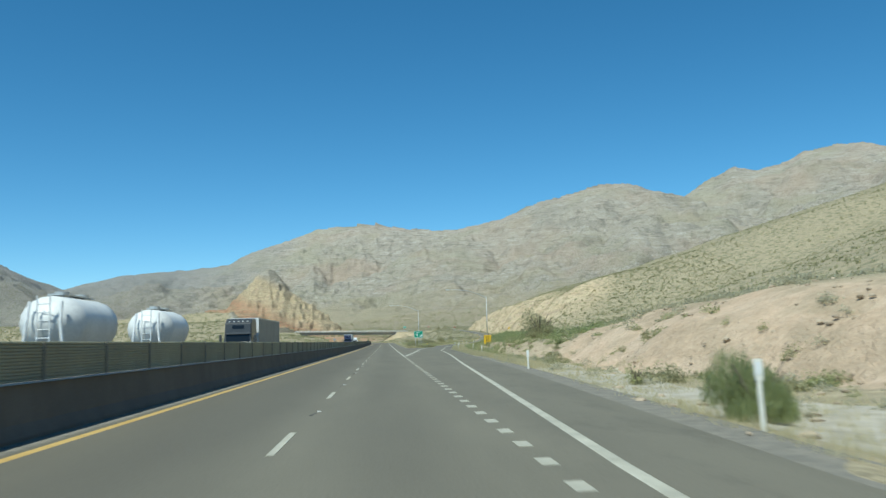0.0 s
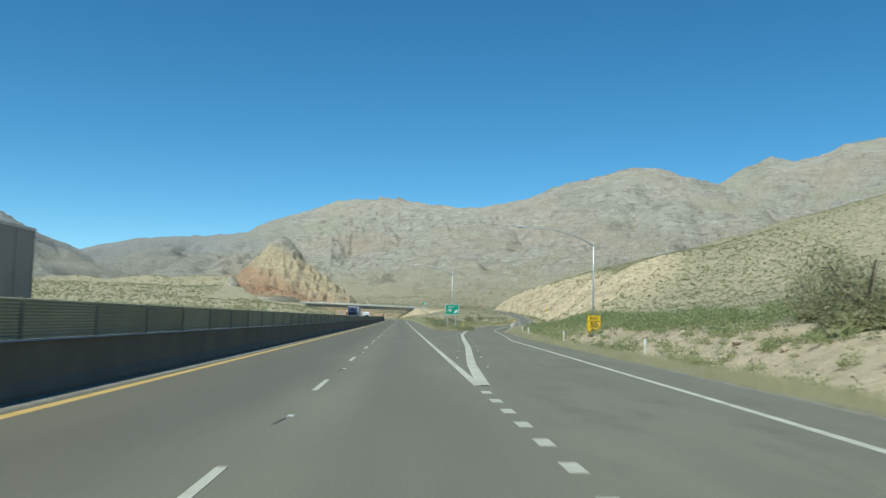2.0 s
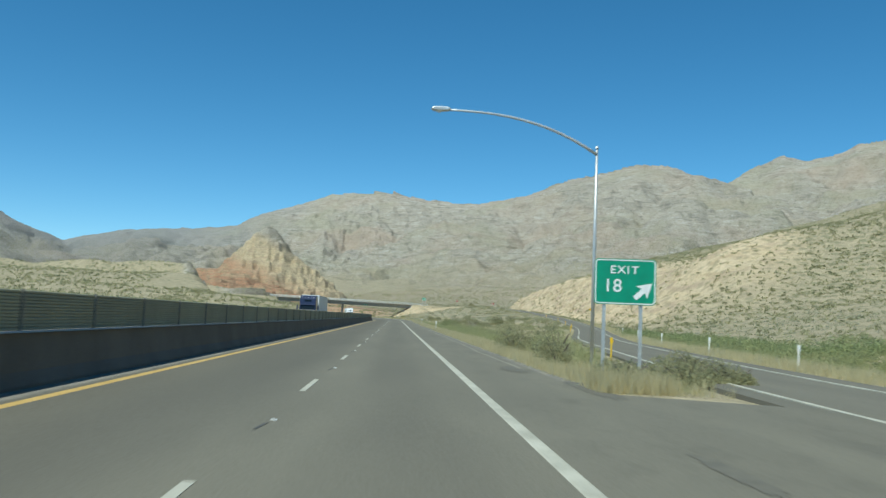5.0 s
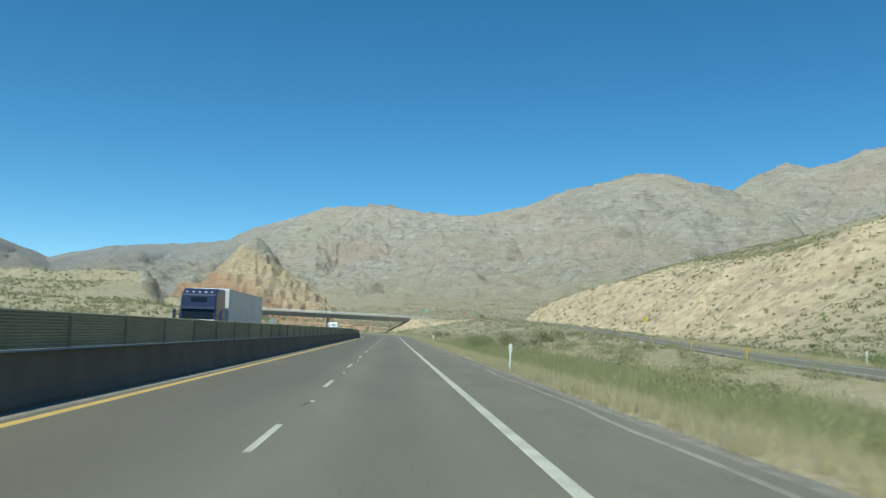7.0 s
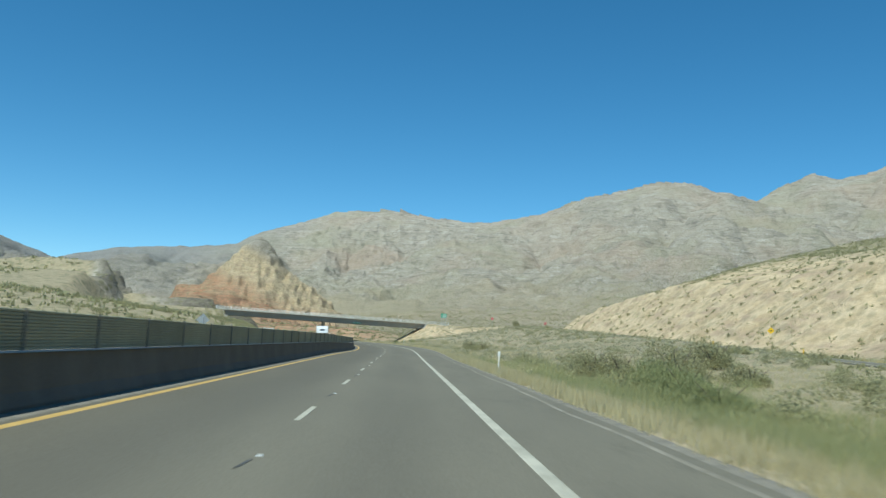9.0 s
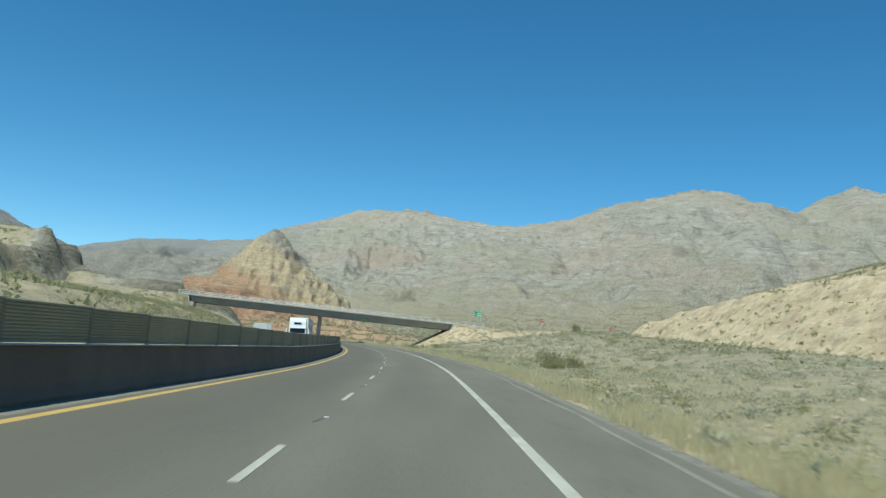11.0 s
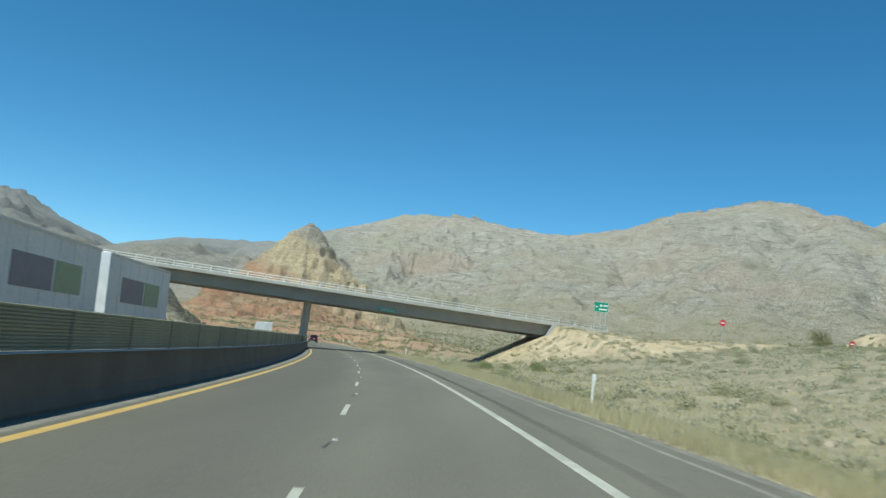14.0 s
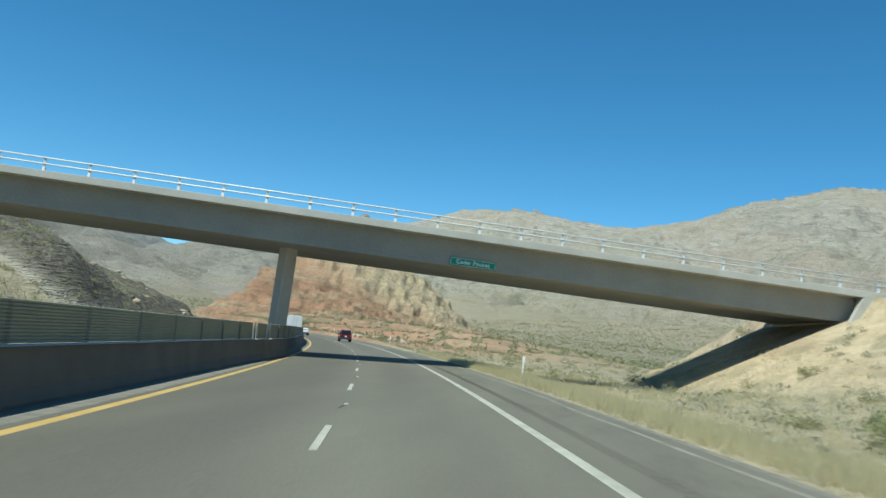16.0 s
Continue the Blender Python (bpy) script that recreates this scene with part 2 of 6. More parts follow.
def asphalt_material(name, base, lanes=()):
    """Worn asphalt; lanes: offsets of the oily middles of the lanes, in the first UV axis (metres)."""
    m, nt, p = nodes_of(name)
    uv = nt.nodes.new("ShaderNodeUVMap")
    sx = nt.nodes.new("ShaderNodeSeparateXYZ")
    nt.links.new(uv.outputs[0], sx.inputs[0])
    fine = noise_fac(nt, 28.0, 3.0, 0.3, 0.7)
    mid = noise_fac(nt, 0.6, 5.0, 0.3, 0.7, stretch=(1, 0.15, 1))
    c = mixrgb(nt, mid, tuple(v * 0.87 for v in base), tuple(v * 1.12 for v in base))
    blot = noise_fac(nt, 0.9, 6.0, 0.52, 0.66, stretch=(1, 0.35, 1), rough=0.7)
    edge = nt.nodes.new("ShaderNodeMapRange")
    edge.inputs[1].default_value, edge.inputs[2].default_value, edge.inputs[3].default_value, edge.inputs[4].default_value = 3.6, 4.6, 0.12, 0.6
    nt.links.new(sx.outputs[0], edge.inputs[0])
    worn = nt.nodes.new("ShaderNodeMath")
    worn.operation = "MULTIPLY"
    nt.links.new(blot, worn.inputs[0])
    nt.links.new(edge.outputs[0], worn.inputs[1])
    c = mixrgb(nt, worn.outputs[0], c, tuple(v * 0.66 for v in base))
    if lanes:
        # left lane darker: the lens's dimming on that side, put into the asphalt
        left_dim = nt.nodes.new("ShaderNodeMapRange")
        left_dim.interpolation_type = "SMOOTHSTEP"
        left_dim.inputs[1].default_value, left_dim.inputs[2].default_value, left_dim.inputs[3].default_value, left_dim.inputs[4].default_value = 0.3, -1.2, 0.0, 1.0
        nt.links.new(sx.outputs[0], left_dim.inputs[0])
        c = mixrgb(nt, left_dim.outputs[0], c, mixrgb(nt, mid, tuple(v * 0.68 for v in base), tuple(v * 0.84 for v in base)))
    for off in lanes:
        d = nt.nodes.new("ShaderNodeMath")
        d.operation = "SUBTRACT"
        nt.links.new(sx.outputs[0], d.inputs[0])
        d.inputs[1].default_value = off
        a = nt.nodes.new("ShaderNodeMath")
        a.operation = "ABSOLUTE"
        nt.links.new(d.outputs[0], a.inputs[0])
        r = nt.nodes.new("ShaderNodeMapRange")
        r.interpolation_type = "SMOOTHSTEP"
        r.inputs[1].default_value, r.inputs[2].default_value, r.inputs[3].default_value, r.inputs[4].default_value = 0.25, 1.25, 0.42, 0.0
        nt.links.new(a.outputs[0], r.inputs[0])
        mm = nt.nodes.new("ShaderNodeMath")
        mm.operation = "MULTIPLY"
        nt.links.new(r.outputs[0], mm.inputs[0])
        nt.links.new(noise_fac(nt, 0.3, 3.0, 0.2, 0.55, stretch=(1, 0.1, 1)), mm.inputs[1])
        c = mixrgb(nt, mm.outputs[0], c, tuple(v * 0.62 for v in base))
    c = mixrgb(nt, 0.16, c, mixrgb(nt, fine, (0.03, 0.03, 0.03), (0.33, 0.31, 0.28)))
    nt.links.new(c, p.inputs["Base Color"])
    p.inputs["Roughness"].default_value = 0.82
    p.inputs["Specular IOR Level"].default_value = 0.3
    bump(nt, p, fine, 0.25, 0.006)
    return m


M_GROUND = ground_material()
M_ROAD = asphalt_material("worn_asphalt", (0.150, 0.137, 0.098), (-1.9, 1.75, -9.0, -12.7))
M_RAMP = asphalt_material("ramp_asphalt", (0.142, 0.130, 0.095))
M_GROOVE = surface("groove", (0.115, 0.105, 0.08), (0.135, 0.124, 0.094), 2.0, 0.9)
M_TAR = surface("tar", (0.05, 0.048, 0.043), (0.08, 0.077, 0.068), 3.0, 0.7)
M_WHITE = surface("road_white", (0.33, 0.315, 0.25), (0.47, 0.45, 0.365), 1.2, 0.7, fine=14)
M_YELLOW = surface("road_yellow", (0.46, 0.30, 0.09), (0.55, 0.38, 0.13), 2.0, 0.6, fine=30)
# the shade on the barrier's road side is put into this dark base
M_BARRIER = surface("shaded_barrier_concrete", (0.092, 0.088, 0.073), (0.125, 0.119, 0.10), 0.7, 0.85, fine=18)
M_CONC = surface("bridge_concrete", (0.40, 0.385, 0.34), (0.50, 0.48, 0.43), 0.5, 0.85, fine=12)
# shade under the deck edge is put into this darker concrete
M_GIRDER = surface("shaded_girder_concrete", (0.27, 0.262, 0.235), (0.33, 0.32, 0.285), 0.4, 0.85, fine=10)
M_SCREEN = surface("screen_panel", (0.27, 0.262, 0.175), (0.33, 0.32, 0.215), 0.8, 0.7, fine=12, spread=0.12)
M_POST = surface("screen_post", (0.14, 0.135, 0.115), (0.19, 0.185, 0.155), 2.0, 0.6)
M_GALV = surface("galvanised_steel", (0.48, 0.49, 0.48), (0.60, 0.61, 0.60), 2.0, 0.45, 0.6, fine=20)
M_RAIL = surface("painted_rail", (0.62, 0.63, 0.61), (0.72, 0.72, 0.70), 2.0, 0.5, 0.1, fine=20)
M_GREEN = paint("sign_green", (0.015, 0.27, 0.155), 0.45)
M_SIGNY = paint("sign_yellow", (0.80, 0.50, 0.01), 0.45)
M_SIGNW = paint("sign_white", (0.80, 0.82, 0.80), 0.5)
M_SIGNK = paint("sign_black", (0.02, 0.02, 0.02), 0.5)
M_SIGNR = paint("sign_red", (0.55, 0.03, 0.04), 0.45)
M_SIGNBACK = paint("sign_back", (0.42, 0.43, 0.43), 0.5, 0.5)
M_DELIN = paint("delineator_white", (0.80, 0.78, 0.69), 0.7)
M_DELINY = paint("delineator_yellow", (0.75, 0.50, 0.06), 0.6)
M_WOOD = surface("grey_wood", (0.26, 0.21, 0.16), (0.36, 0.31, 0.25), 2.0, 0.85)
M_BARK = surface("bark", (0.14, 0.11, 0.08), (0.22, 0.18, 0.13), 5.0, 0.9)
M_CREO = foliage("creosote_leaves", (0.27, 0.26, 0.14), (0.43, 0.415, 0.245))
M_GREENB = foliage("green_brush_leaves", (0.31, 0.315, 0.145), (0.48, 0.475, 0.255))
M_BRUSH = foliage("hill_foot_leaves", (0.24, 0.26, 0.12), (0.42, 0.43, 0.22))
M_SAGE = foliage("sage_leaves", (0.38, 0.36, 0.245), (0.53, 0.50, 0.36))
M_FEATHER = foliage("feathery_green", (0.20, 0.235, 0.10), (0.40, 0.43, 0.215))
M_DRY = foliage("dry_grass", (0.50, 0.43, 0.24), (0.66, 0.60, 0.38))
M_GRAVEL = surface("gravel", (0.33, 0.295, 0.23), (0.49, 0.445, 0.36), 1.3, 0.95, fine=16, relief=0.7, dist=0.04)
M_SEAM = surface("sand_seam", (0.165, 0.15, 0.115), (0.25, 0.23, 0.185), 0.9, 0.95, fine=12)
M_DUST = surface("shoulder_dust", (0.15, 0.14, 0.115), (0.23, 0.21, 0.17), 2.5, 0.95, fine=25, relief=0.5, dist=0.02)
M_TYRE = paint("tyre_rubber", (0.02, 0.02, 0.02), 0.85)
M_CHROME = paint("bright_metal", (0.75, 0.76, 0.77), 0.2, 1.0)
M_DARKGLASS = paint("dark_glass", (0.012, 0.014, 0.015), 0.06, 0.0, 0.0)
M_BLACKPL = paint("black_plastic", (0.03, 0.03, 0.03), 0.6)
M_TRKWHITE = paint("truck_white", (0.78, 0.79, 0.79), 0.3, 0.0, 0.3)
M_TRKDARK = paint("truck_charcoal", (0.05, 0.054, 0.058), 0.35, 0.0, 0.0)
M_TRKBLUE = paint("truck_blue", (0.02, 0.027, 0.07), 0.35, 0.0, 0.2)
# the shade on the trailer's side is put into this dark base
M_TRAILER = surface("shaded_trailer_panel", (0.27, 0.262, 0.235), (0.34, 0.33, 0.30), 0.5, 0.5, fine=8)
M_TRAILERW = surface("trailer_white", (0.68, 0.68, 0.66), (0.77, 0.77, 0.75), 0.5, 0.5, fine=8)
M_TANK = surface("tank_steel", (0.60, 0.61, 0.60), (0.72, 0.73, 0.72), 0.6, 0.5, 0.0, fine=8, relief=0.03)
M_CARRED = paint("car_red", (0.11, 0.01, 0.014), 0.25, 0.2, 0.6)
M_CARWHITE = paint("car_white", (0.75, 0.75, 0.74), 0.3, 0.0, 0.5)
M_LAMPRED = paint("tail_light_red", (0.5, 0.02, 0.02), 0.2)
M_BLOCK_A = paint("violet_block", (0.23, 0.21, 0.25), 0.5)
M_BLOCK_B = paint("green_block", (0.30, 0.38, 0.24), 0.5)


# ---- mesh helpers ----
class Geo:
    """Collects plain geometry and turns it into one mesh."""

    def __init__(self):
        self.v, self.f = [], []

    def add(self, vs, fs):
        n = len(self.v)
        self.v += [tuple(p) for p in vs]
        self.f += [tuple(i + n for i in q) for q in fs]
        return self

    def box(self, lo, hi, m=None):
        (a, b, c), (d, e, f) = lo, hi
        vs = [Vector(p) for p in ((a, b, c), (d, b, c), (d, e, c), (a, e, c), (a, b, f), (d, b, f), (d, e, f), (a, e, f))]
        if m:
            vs = [m @ p for p in vs]
        return self.add(vs, ((0, 3, 2, 1), (4, 5, 6, 7), (0, 1, 5, 4), (1, 2, 6, 5), (2, 3, 7, 6), (3, 0, 4, 7)))

    def tube(self, pts, r, seg=8, r2=None):
        pts = [Vector(p) for p in pts]
        rings, n = [], len(pts)
        for i, p in enumerate(pts):
            d = (pts[min(i + 1, n - 1)] - pts[max(i - 1, 0)]).normalized()
            a = d.orthogonal().normalized() if i == 0 else (a - d * a.dot(d)).normalized()
            b = d.cross(a)
            k = r if r2 is None else r + (r2 - r) * i / max(1, n - 1)
            rings.append([p + (a * math.cos(6.28319 * j / seg) + b * math.sin(6.28319 * j / seg)) * k for j in range(seg)])
        vs = [p for ring in rings for p in ring]
        fs = [(i * seg + j, i * seg + (j + 1) % seg, (i + 1) * seg + (j + 1) % seg, (i + 1) * seg + j) for i in range(n - 1) for j in range(seg)]
        fs += [tuple(range(seg))[::-1], tuple((n - 1) * seg + j for j in range(seg))]
        return self.add(vs, fs)

    def prism(self, outline, axis, lo, hi, m=None):
        """A flat outline pushed along an axis. axis x: outline in (y, z); y: (x, z); z: (x, y)."""
        def at(p, h):
            v = {"x": (h, p[0], p[1]), "y": (p[0], h, p[1]), "z": (p[0], p[1], h)}[axis]
            return m @ Vector(v) if m else Vector(v)
        n = len(outline)
        vs = [at(p, lo) for p in outline] + [at(p, hi) for p in outline]
        fs = [tuple(range(n))[::-1], tuple(range(n, 2 * n))] + [(i, (i + 1) % n, n + (i + 1) % n, n + i) for i in range(n)]
        return self.add(vs, fs)

    def mesh(self, name, mat=None, smooth=False):
        me = bpy.data.meshes.new(name)
        me.from_pydata(self.v, [], self.f)
        me.validate()
        bm = bmesh.new()
        bm.from_mesh(me)
        if len(bm.faces) < 20000:
            bmesh.ops.recalc_face_normals(bm, faces=bm.faces)
        bm.to_mesh(me)
        bm.free()
        if mat:
            me.materials.append(mat)
        if smooth:
            me.polygons.foreach_set("use_smooth", [True] * len(me.polygons))
        return me


def part(name, geo, mat, parent, label="", bevel=0.0, smooth=False, m=None):
    me = geo.mesh(name, mat, smooth) if isinstance(geo, Geo) else geo
    ob = new(name, me)
    ob.parent = parent
    if m is not None:
        ob.matrix_basis = m
    if bevel:
        b = ob.modifiers.new("bevel", "BEVEL")
        b.width, b.segments, b.limit_method = bevel, 2, "ANGLE"
    return tagged(ob, label)


def thing(name, m, label, category, group="", kind=""):
    ob = new(name)
    ob.empty_display_size = 0.2
    ob.matrix_basis = m
    return tagged(ob, label, category, group, kind)


def fast_mesh(name, verts, quads, mat, smooth=False):
    """A large mesh of quads or triangles from arrays."""
    me = bpy.data.meshes.new(name)
    n, k = quads.shape
    me.vertices.add(len(verts))
    me.vertices.foreach_set("co", np.ascontiguousarray(verts, dtype=np.float32).ravel())
    me.loops.add(n * k)
    me.loops.foreach_set("vertex_index", np.ascontiguousarray(quads, dtype=np.int32).ravel())
    me.polygons.add(n)
    me.polygons.foreach_set("loop_start", np.arange(0, n * k, k, dtype=np.int32))
    me.polygons.foreach_set("loop_total", np.full(n, k, dtype=np.int32))
    me.polygons.foreach_set("use_smooth", np.full(n, smooth))
    me.update(calc_edges=True)
    me.materials.append(mat)
    return me


# ---- the road's line: straight, then a long bend to the left, banked ----
BEND_START, BEND_EASE, BEND_CURVE, BANK = 380.6, 37.45, 0.0010365, 0.04707
_S = np.arange(-1000, 1000, 2.0)
_K = np.clip((_S - BEND_START) / BEND_EASE, 0, 1) * BEND_CURVE
_TH = np.cumsum(_K) * 2.0
_X = np.cumsum(-np.sin(_TH)) * 2.0
_Y = np.cumsum(np.cos(_TH)) * 2.0
_Y += -_Y[500] + 0.0
_X -= _X[500]


def grade(s):
    a, b = np.clip(s, 0, 900), np.clip(s - 320, 0, 580)
    return 0.5 * 1.1748e-5 * a * a - 0.5 * 1.3612e-5 * b * b


def bank(s):
    return BANK * np.clip((s - BEND_START) / BEND_EASE, 0, 1)


def on_road(s, u, dz=0.0):
    """The place u metres to the right of the lane line, s metres along it."""
    th = np.interp(s, _S, _TH)
    return np.stack([np.interp(s, _S, _X) + u * np.cos(th), np.interp(s, _S, _Y) + u * np.sin(th), grade(s) + bank(s) * u + dz], -1)


def road_pose(s, u, dz=0.0, turn=0.0):
    p = on_road(np.array(float(s)), np.array(float(u)), dz)
    rise = float(grade(np.array(s + 1.0)) - grade(np.array(s - 1.0))) / 2
    return pose(*[float(v) for v in p], math.degrees(rise), -math.degrees(float(bank(np.array(s)))), math.degrees(float(np.interp(s, _S, _TH))) + turn)


# ---- noise on arrays ----
def lattice(ix, iy, seed):
    h = (ix * 374761393 + iy * 668265263 + seed * 974711) & 0x7FFFFFFF
    h = ((h ^ (h >> 13)) * 1274126177) & 0x7FFFFFFF
    return ((h ^ (h >> 16)) & 0xFFFF) / 65535.0


def vnoise(x, y, seed=0):
    ix, iy = np.floor(x).astype(np.int64), np.floor(y).astype(np.int64)
    fx, fy = x - ix, y - iy
    fx, fy = fx * fx * (3 - 2 * fx), fy * fy * (3 - 2 * fy)
    a, b = lattice(ix, iy, seed), lattice(ix + 1, iy, seed)
    c, d = lattice(ix, iy + 1, seed), lattice(ix + 1, iy + 1, seed)
    return (a + (b - a) * fx) * (1 - fy) + (c + (d - c) * fx) * fy


def fbm(x, y, octaves=4, seed=0, ridged=False):
    out, amp, tot = 0, 1.0, 0.0
    for i in range(octaves):
        n = vnoise(x, y, seed + i * 7)
        if ridged:
            n = 1 - np.abs(2 * n - 1)
        out, tot = out + n * amp, tot + amp
        x, y, amp = x * 2.03 + 11.3, y * 2.03 + 5.7, amp * 0.5
    return out / tot


def sm(v, a, b):
    t = np.clip((v - a) / (b - a), 0, 1)
    return t * t * (3 - 2 * t)


def beds(h, thick, lo=0.3, hi=0.7):
    """What turns a slope of height h into ledges of rock beds of that thickness."""
    k = h / thick
    return (np.floor(k) + sm(k % 1.0, lo, hi) - k) * thick


# ---- the exit ramp's line ----
RAMP_Y = [120, 150, 197, 250, 300, 340, 400, 460, 520, 575, 600]
RAMP_X = [6.6, 9.5, 13.3, 21, 32, 40.5, 49, 53.5, 53, 47, 44]
RAMP_Z = [0.05, 0.10, 0.20, 0.36, 0.6, 1.1, 2.6, 4.6, 6.8, 8.8, 9.2]
_RY = np.arange(110, 606, 3.0)
_RXs = np.interp(_RY, RAMP_Y, RAMP_X)
for _ in range(12):
    _RXs[1:-1] = 0.25 * _RXs[:-2] + 0.5 * _RXs[1:-1] + 0.25 * _RXs[2:]
_RZs = np.interp(_RY, RAMP_Y, RAMP_Z)
for _ in range(12):
    _RZs[1:-1] = 0.25 * _RZs[:-2] + 0.5 * _RZs[1:-1] + 0.25 * _RZs[2:]

# ---- the bridge's line: near face through this place, along this way ----
BR_P, BR_A, BR_N = Vector((-15.0, 586.85)), Vector((0.9803, 0.1977)), Vector((-0.1977, 0.9803))
DECK_TOP, GIRDER_BOTTOM, BR_WIDTH = 9.43, 7.48, 10.4
BR_FALL = 0.0175
BR_LEFT, BR_RIGHT = -40.5, 25.0

# ---- the mountains' crest, seen from the middle of the road: bearing, height angle, distance ----
CREST_AZ = [-60, -45, -36, -30, -27, -25, -22, -18.4, -15.4, -11.2, -9.4, -7, -5, -0.9, 2.2, 5.7, 9, 12, 16.8, 20.5, 22.6, 24.8, 26.1, 27.4, 29.4, 30.5, 34.7, 36.5, 45, 60]
CREST_EL = [3, 4.5, 5.2, 6.5, 6.2, 5.3, 4.1, 5.2, 5.5, 6.0, 7.0, 7.7, 8.5, 8.75, 8.4, 8.3, 9.0, 10.0, 11.05, 11.1, 10.3, 10.85, 11.35, 11.1, 11.45, 12.05, 12.4, 12.0, 9, 6]
CREST_R = [2600, 2500, 2300, 2200, 2500, 2800, 2950, 2900, 2850, 2750, 2700, 2700, 2700, 2650, 2600, 2500, 2400, 2300, 2280, 2280, 2350, 2420, 2450, 2480, 2520, 2550, 2500, 2450, 2400, 2400]
FOOT_R = [900, 900, 900, 900, 920, 940, 980, 1080, 1180, 1300, 1320, 1300, 1250, 1150, 1050, 1000, 950, 900, 850, 820, 820, 820, 820, 820, 820, 820, 820, 820, 820, 820]


def terrain(x, y):
    """Height of the ground and what it is made of: (z, cut soil, red rock, limestone with painted shade above 1,
    scrub).
    """
    xc = np.interp(y, _Y, _X)
    s = np.interp(y, _Y, _S)
    th = np.interp(y, _Y, _TH)
    u = (x - xc) * np.cos(th)
    s = s + (x - xc) * np.sin(th) * (np.abs(u) < 40)
    cut, red, lime, scrub = (np.zeros_like(x) for _ in range(4))
    road_z = grade(s) + bank(s) * np.clip(u, -18, 8)
    n1, n2, n3 = fbm(x / 60, y / 60, 4, 3), fbm(x / 14, y / 14, 4, 9), fbm(x / 4, y / 4, 3, 21)
    away = sm(np.abs(u + 5), 13, 40)
    z = road_z - 0.35 * sm(u, 6.6, 10.5) - 0.35 * sm(-u, 18, 22) + away * ((n1 - 0.5) * 2.4 + (n2 - 0.5) * 0.9) + sm(np.abs(u + 5), 12, 16) * (n3 - 0.5) * 0.35
    scrub += 0.75 * away
    # cut bank of pink soil beside the wide wash, near the start
    ub = u - 2.5 * (vnoise(y / 16, y * 0, 5) - 0.5) * 2
    wb = sm(s, -400, -200) * (1 - sm(s, 70, 112))
    bankh = wb * (3.6 * sm(ub, 14.5, 21.5) + 1.0 * sm(ub, 21, 30))
    gully = fbm(y / 5.0, u / 14, 3, 31, True)
    z = z + bankh - wb * sm(ub, 14, 17) * (1 - sm(ub, 21, 25)) * (gully * 1.5 + (n3 - 0.5) * 0.8)
    cut = np.maximum(cut, wb * sm(ub, 13.5, 16) * (1 - sm(ub, 24, 28)))
    wu = u - np.interp(s, [85, 90, 150, 200, 250], [10.2, 10.5, 13.2, 17.5, 25.5]) + 1.5 * (n2 - 0.5)
    low_bank = sm(s, 84, 112) * (1 - sm(s, 190, 235))
    z = z + low_bank * (2.3 * sm(wu, 2.6, 8.5) - 0.8 * sm(wu, 2.6, 5) * (1 - sm(wu, 8, 12)) * gully)
    cut = np.maximum(cut, 0.5 * low_bank * sm(wu, 2.2, 4) * (1 - sm(wu, 8, 12)))
    # the scrub hill on the right, with its tan road cut
    toe = np.interp(y, [-400, 0, 120, 250, 340, 400, 560, 640], [30, 33, 38, 44, 53, 60, 58.5, 52]) + (vnoise(y / 25, y * 0, 8) - 0.5) * 4
    d = x - toe
    steep = sm(y, 330, 400)
    rise = np.minimum(np.clip(d, 0, None) * (0.20 + 0.62 * steep + 0.3 * sm(y, 460, 560)), 4 + 16.5 * steep + 3 * (n1 - 0.5)) + np.clip(d - 24, 0, None) * 0.30
    hillz = np.minimum(rise, 100 - np.clip(x - 360, 0, None) * 0.25 + 20 * (n1 - 0.5))
    ends = np.clip((730 - y) / 140, 0, 1)
    hillz = hillz * ends * sm(y, -900, -300)
    rib = fbm(y / 9.0, x / 40, 3, 41, True)
    hillz = hillz - steep * sm(d, 2, 8) * (1 - sm(d, 20, 32)) * rib * 2.2 + sm(d, 15, 60) * (0.5 - fbm(x / 80, y / 80, 3, 51, True)) * 7 * ends
    z = z + np.maximum(hillz, 0)
    cut = np.maximum(cut, steep * sm(d, 1, 5) * (1 - sm(d, 24 + 14 * steep, 34 + 24 * steep)) * (1 - sm(y, 680, 730)))
    scrub = np.maximum(scrub, sm(d, 5, 30))
    # left: low benches, and a scrub hill ahead that ends in a steep cut
    lu = -u
    z = z + 3.0 * sm(lu, 20, 60) * sm(y, 60, 300) * (1 - sm(y, 900, 1100)) + 4.5 * sm(lu, 19, 31) * sm(s, 395, 450) * (1 - sm(s, 600, 640))
    edge = np.interp(y, [440, 500, 560, 640], [-56, -66, -84, -103]) + 6 * (n2 - 0.5)
    top = 8.0 + 0.018 * np.clip(y - 450, 0, 200) + 3.0 * (n1 - 0.5)
    hill2 = top * sm(edge - x + 4 * (n3 - 0.5), 0, 8) * sm(y, 425, 560) * (1 - sm(y - 0.35 * (x + 117), 640, 649))
    z = z + hill2 * (1 - 0.10 * sm(-x, 110, 260))
    scrub = np.maximum(scrub, 0.95 * sm(hill2, 1, 6))
    jag = lu + 3.5 * (n2 - 0.5) + 2.0 * (n3 - 0.5)
    rock = (0.62 * sm(jag, 21.0, 28.0) + 0.38 * sm(jag, 27, 44)) * sm(s, 596, 612) * (1 - sm(s, 690, 760))
    z = z + rock * (6.6 + 3.0 * (n2 - 0.5) + 1.6 * n3)
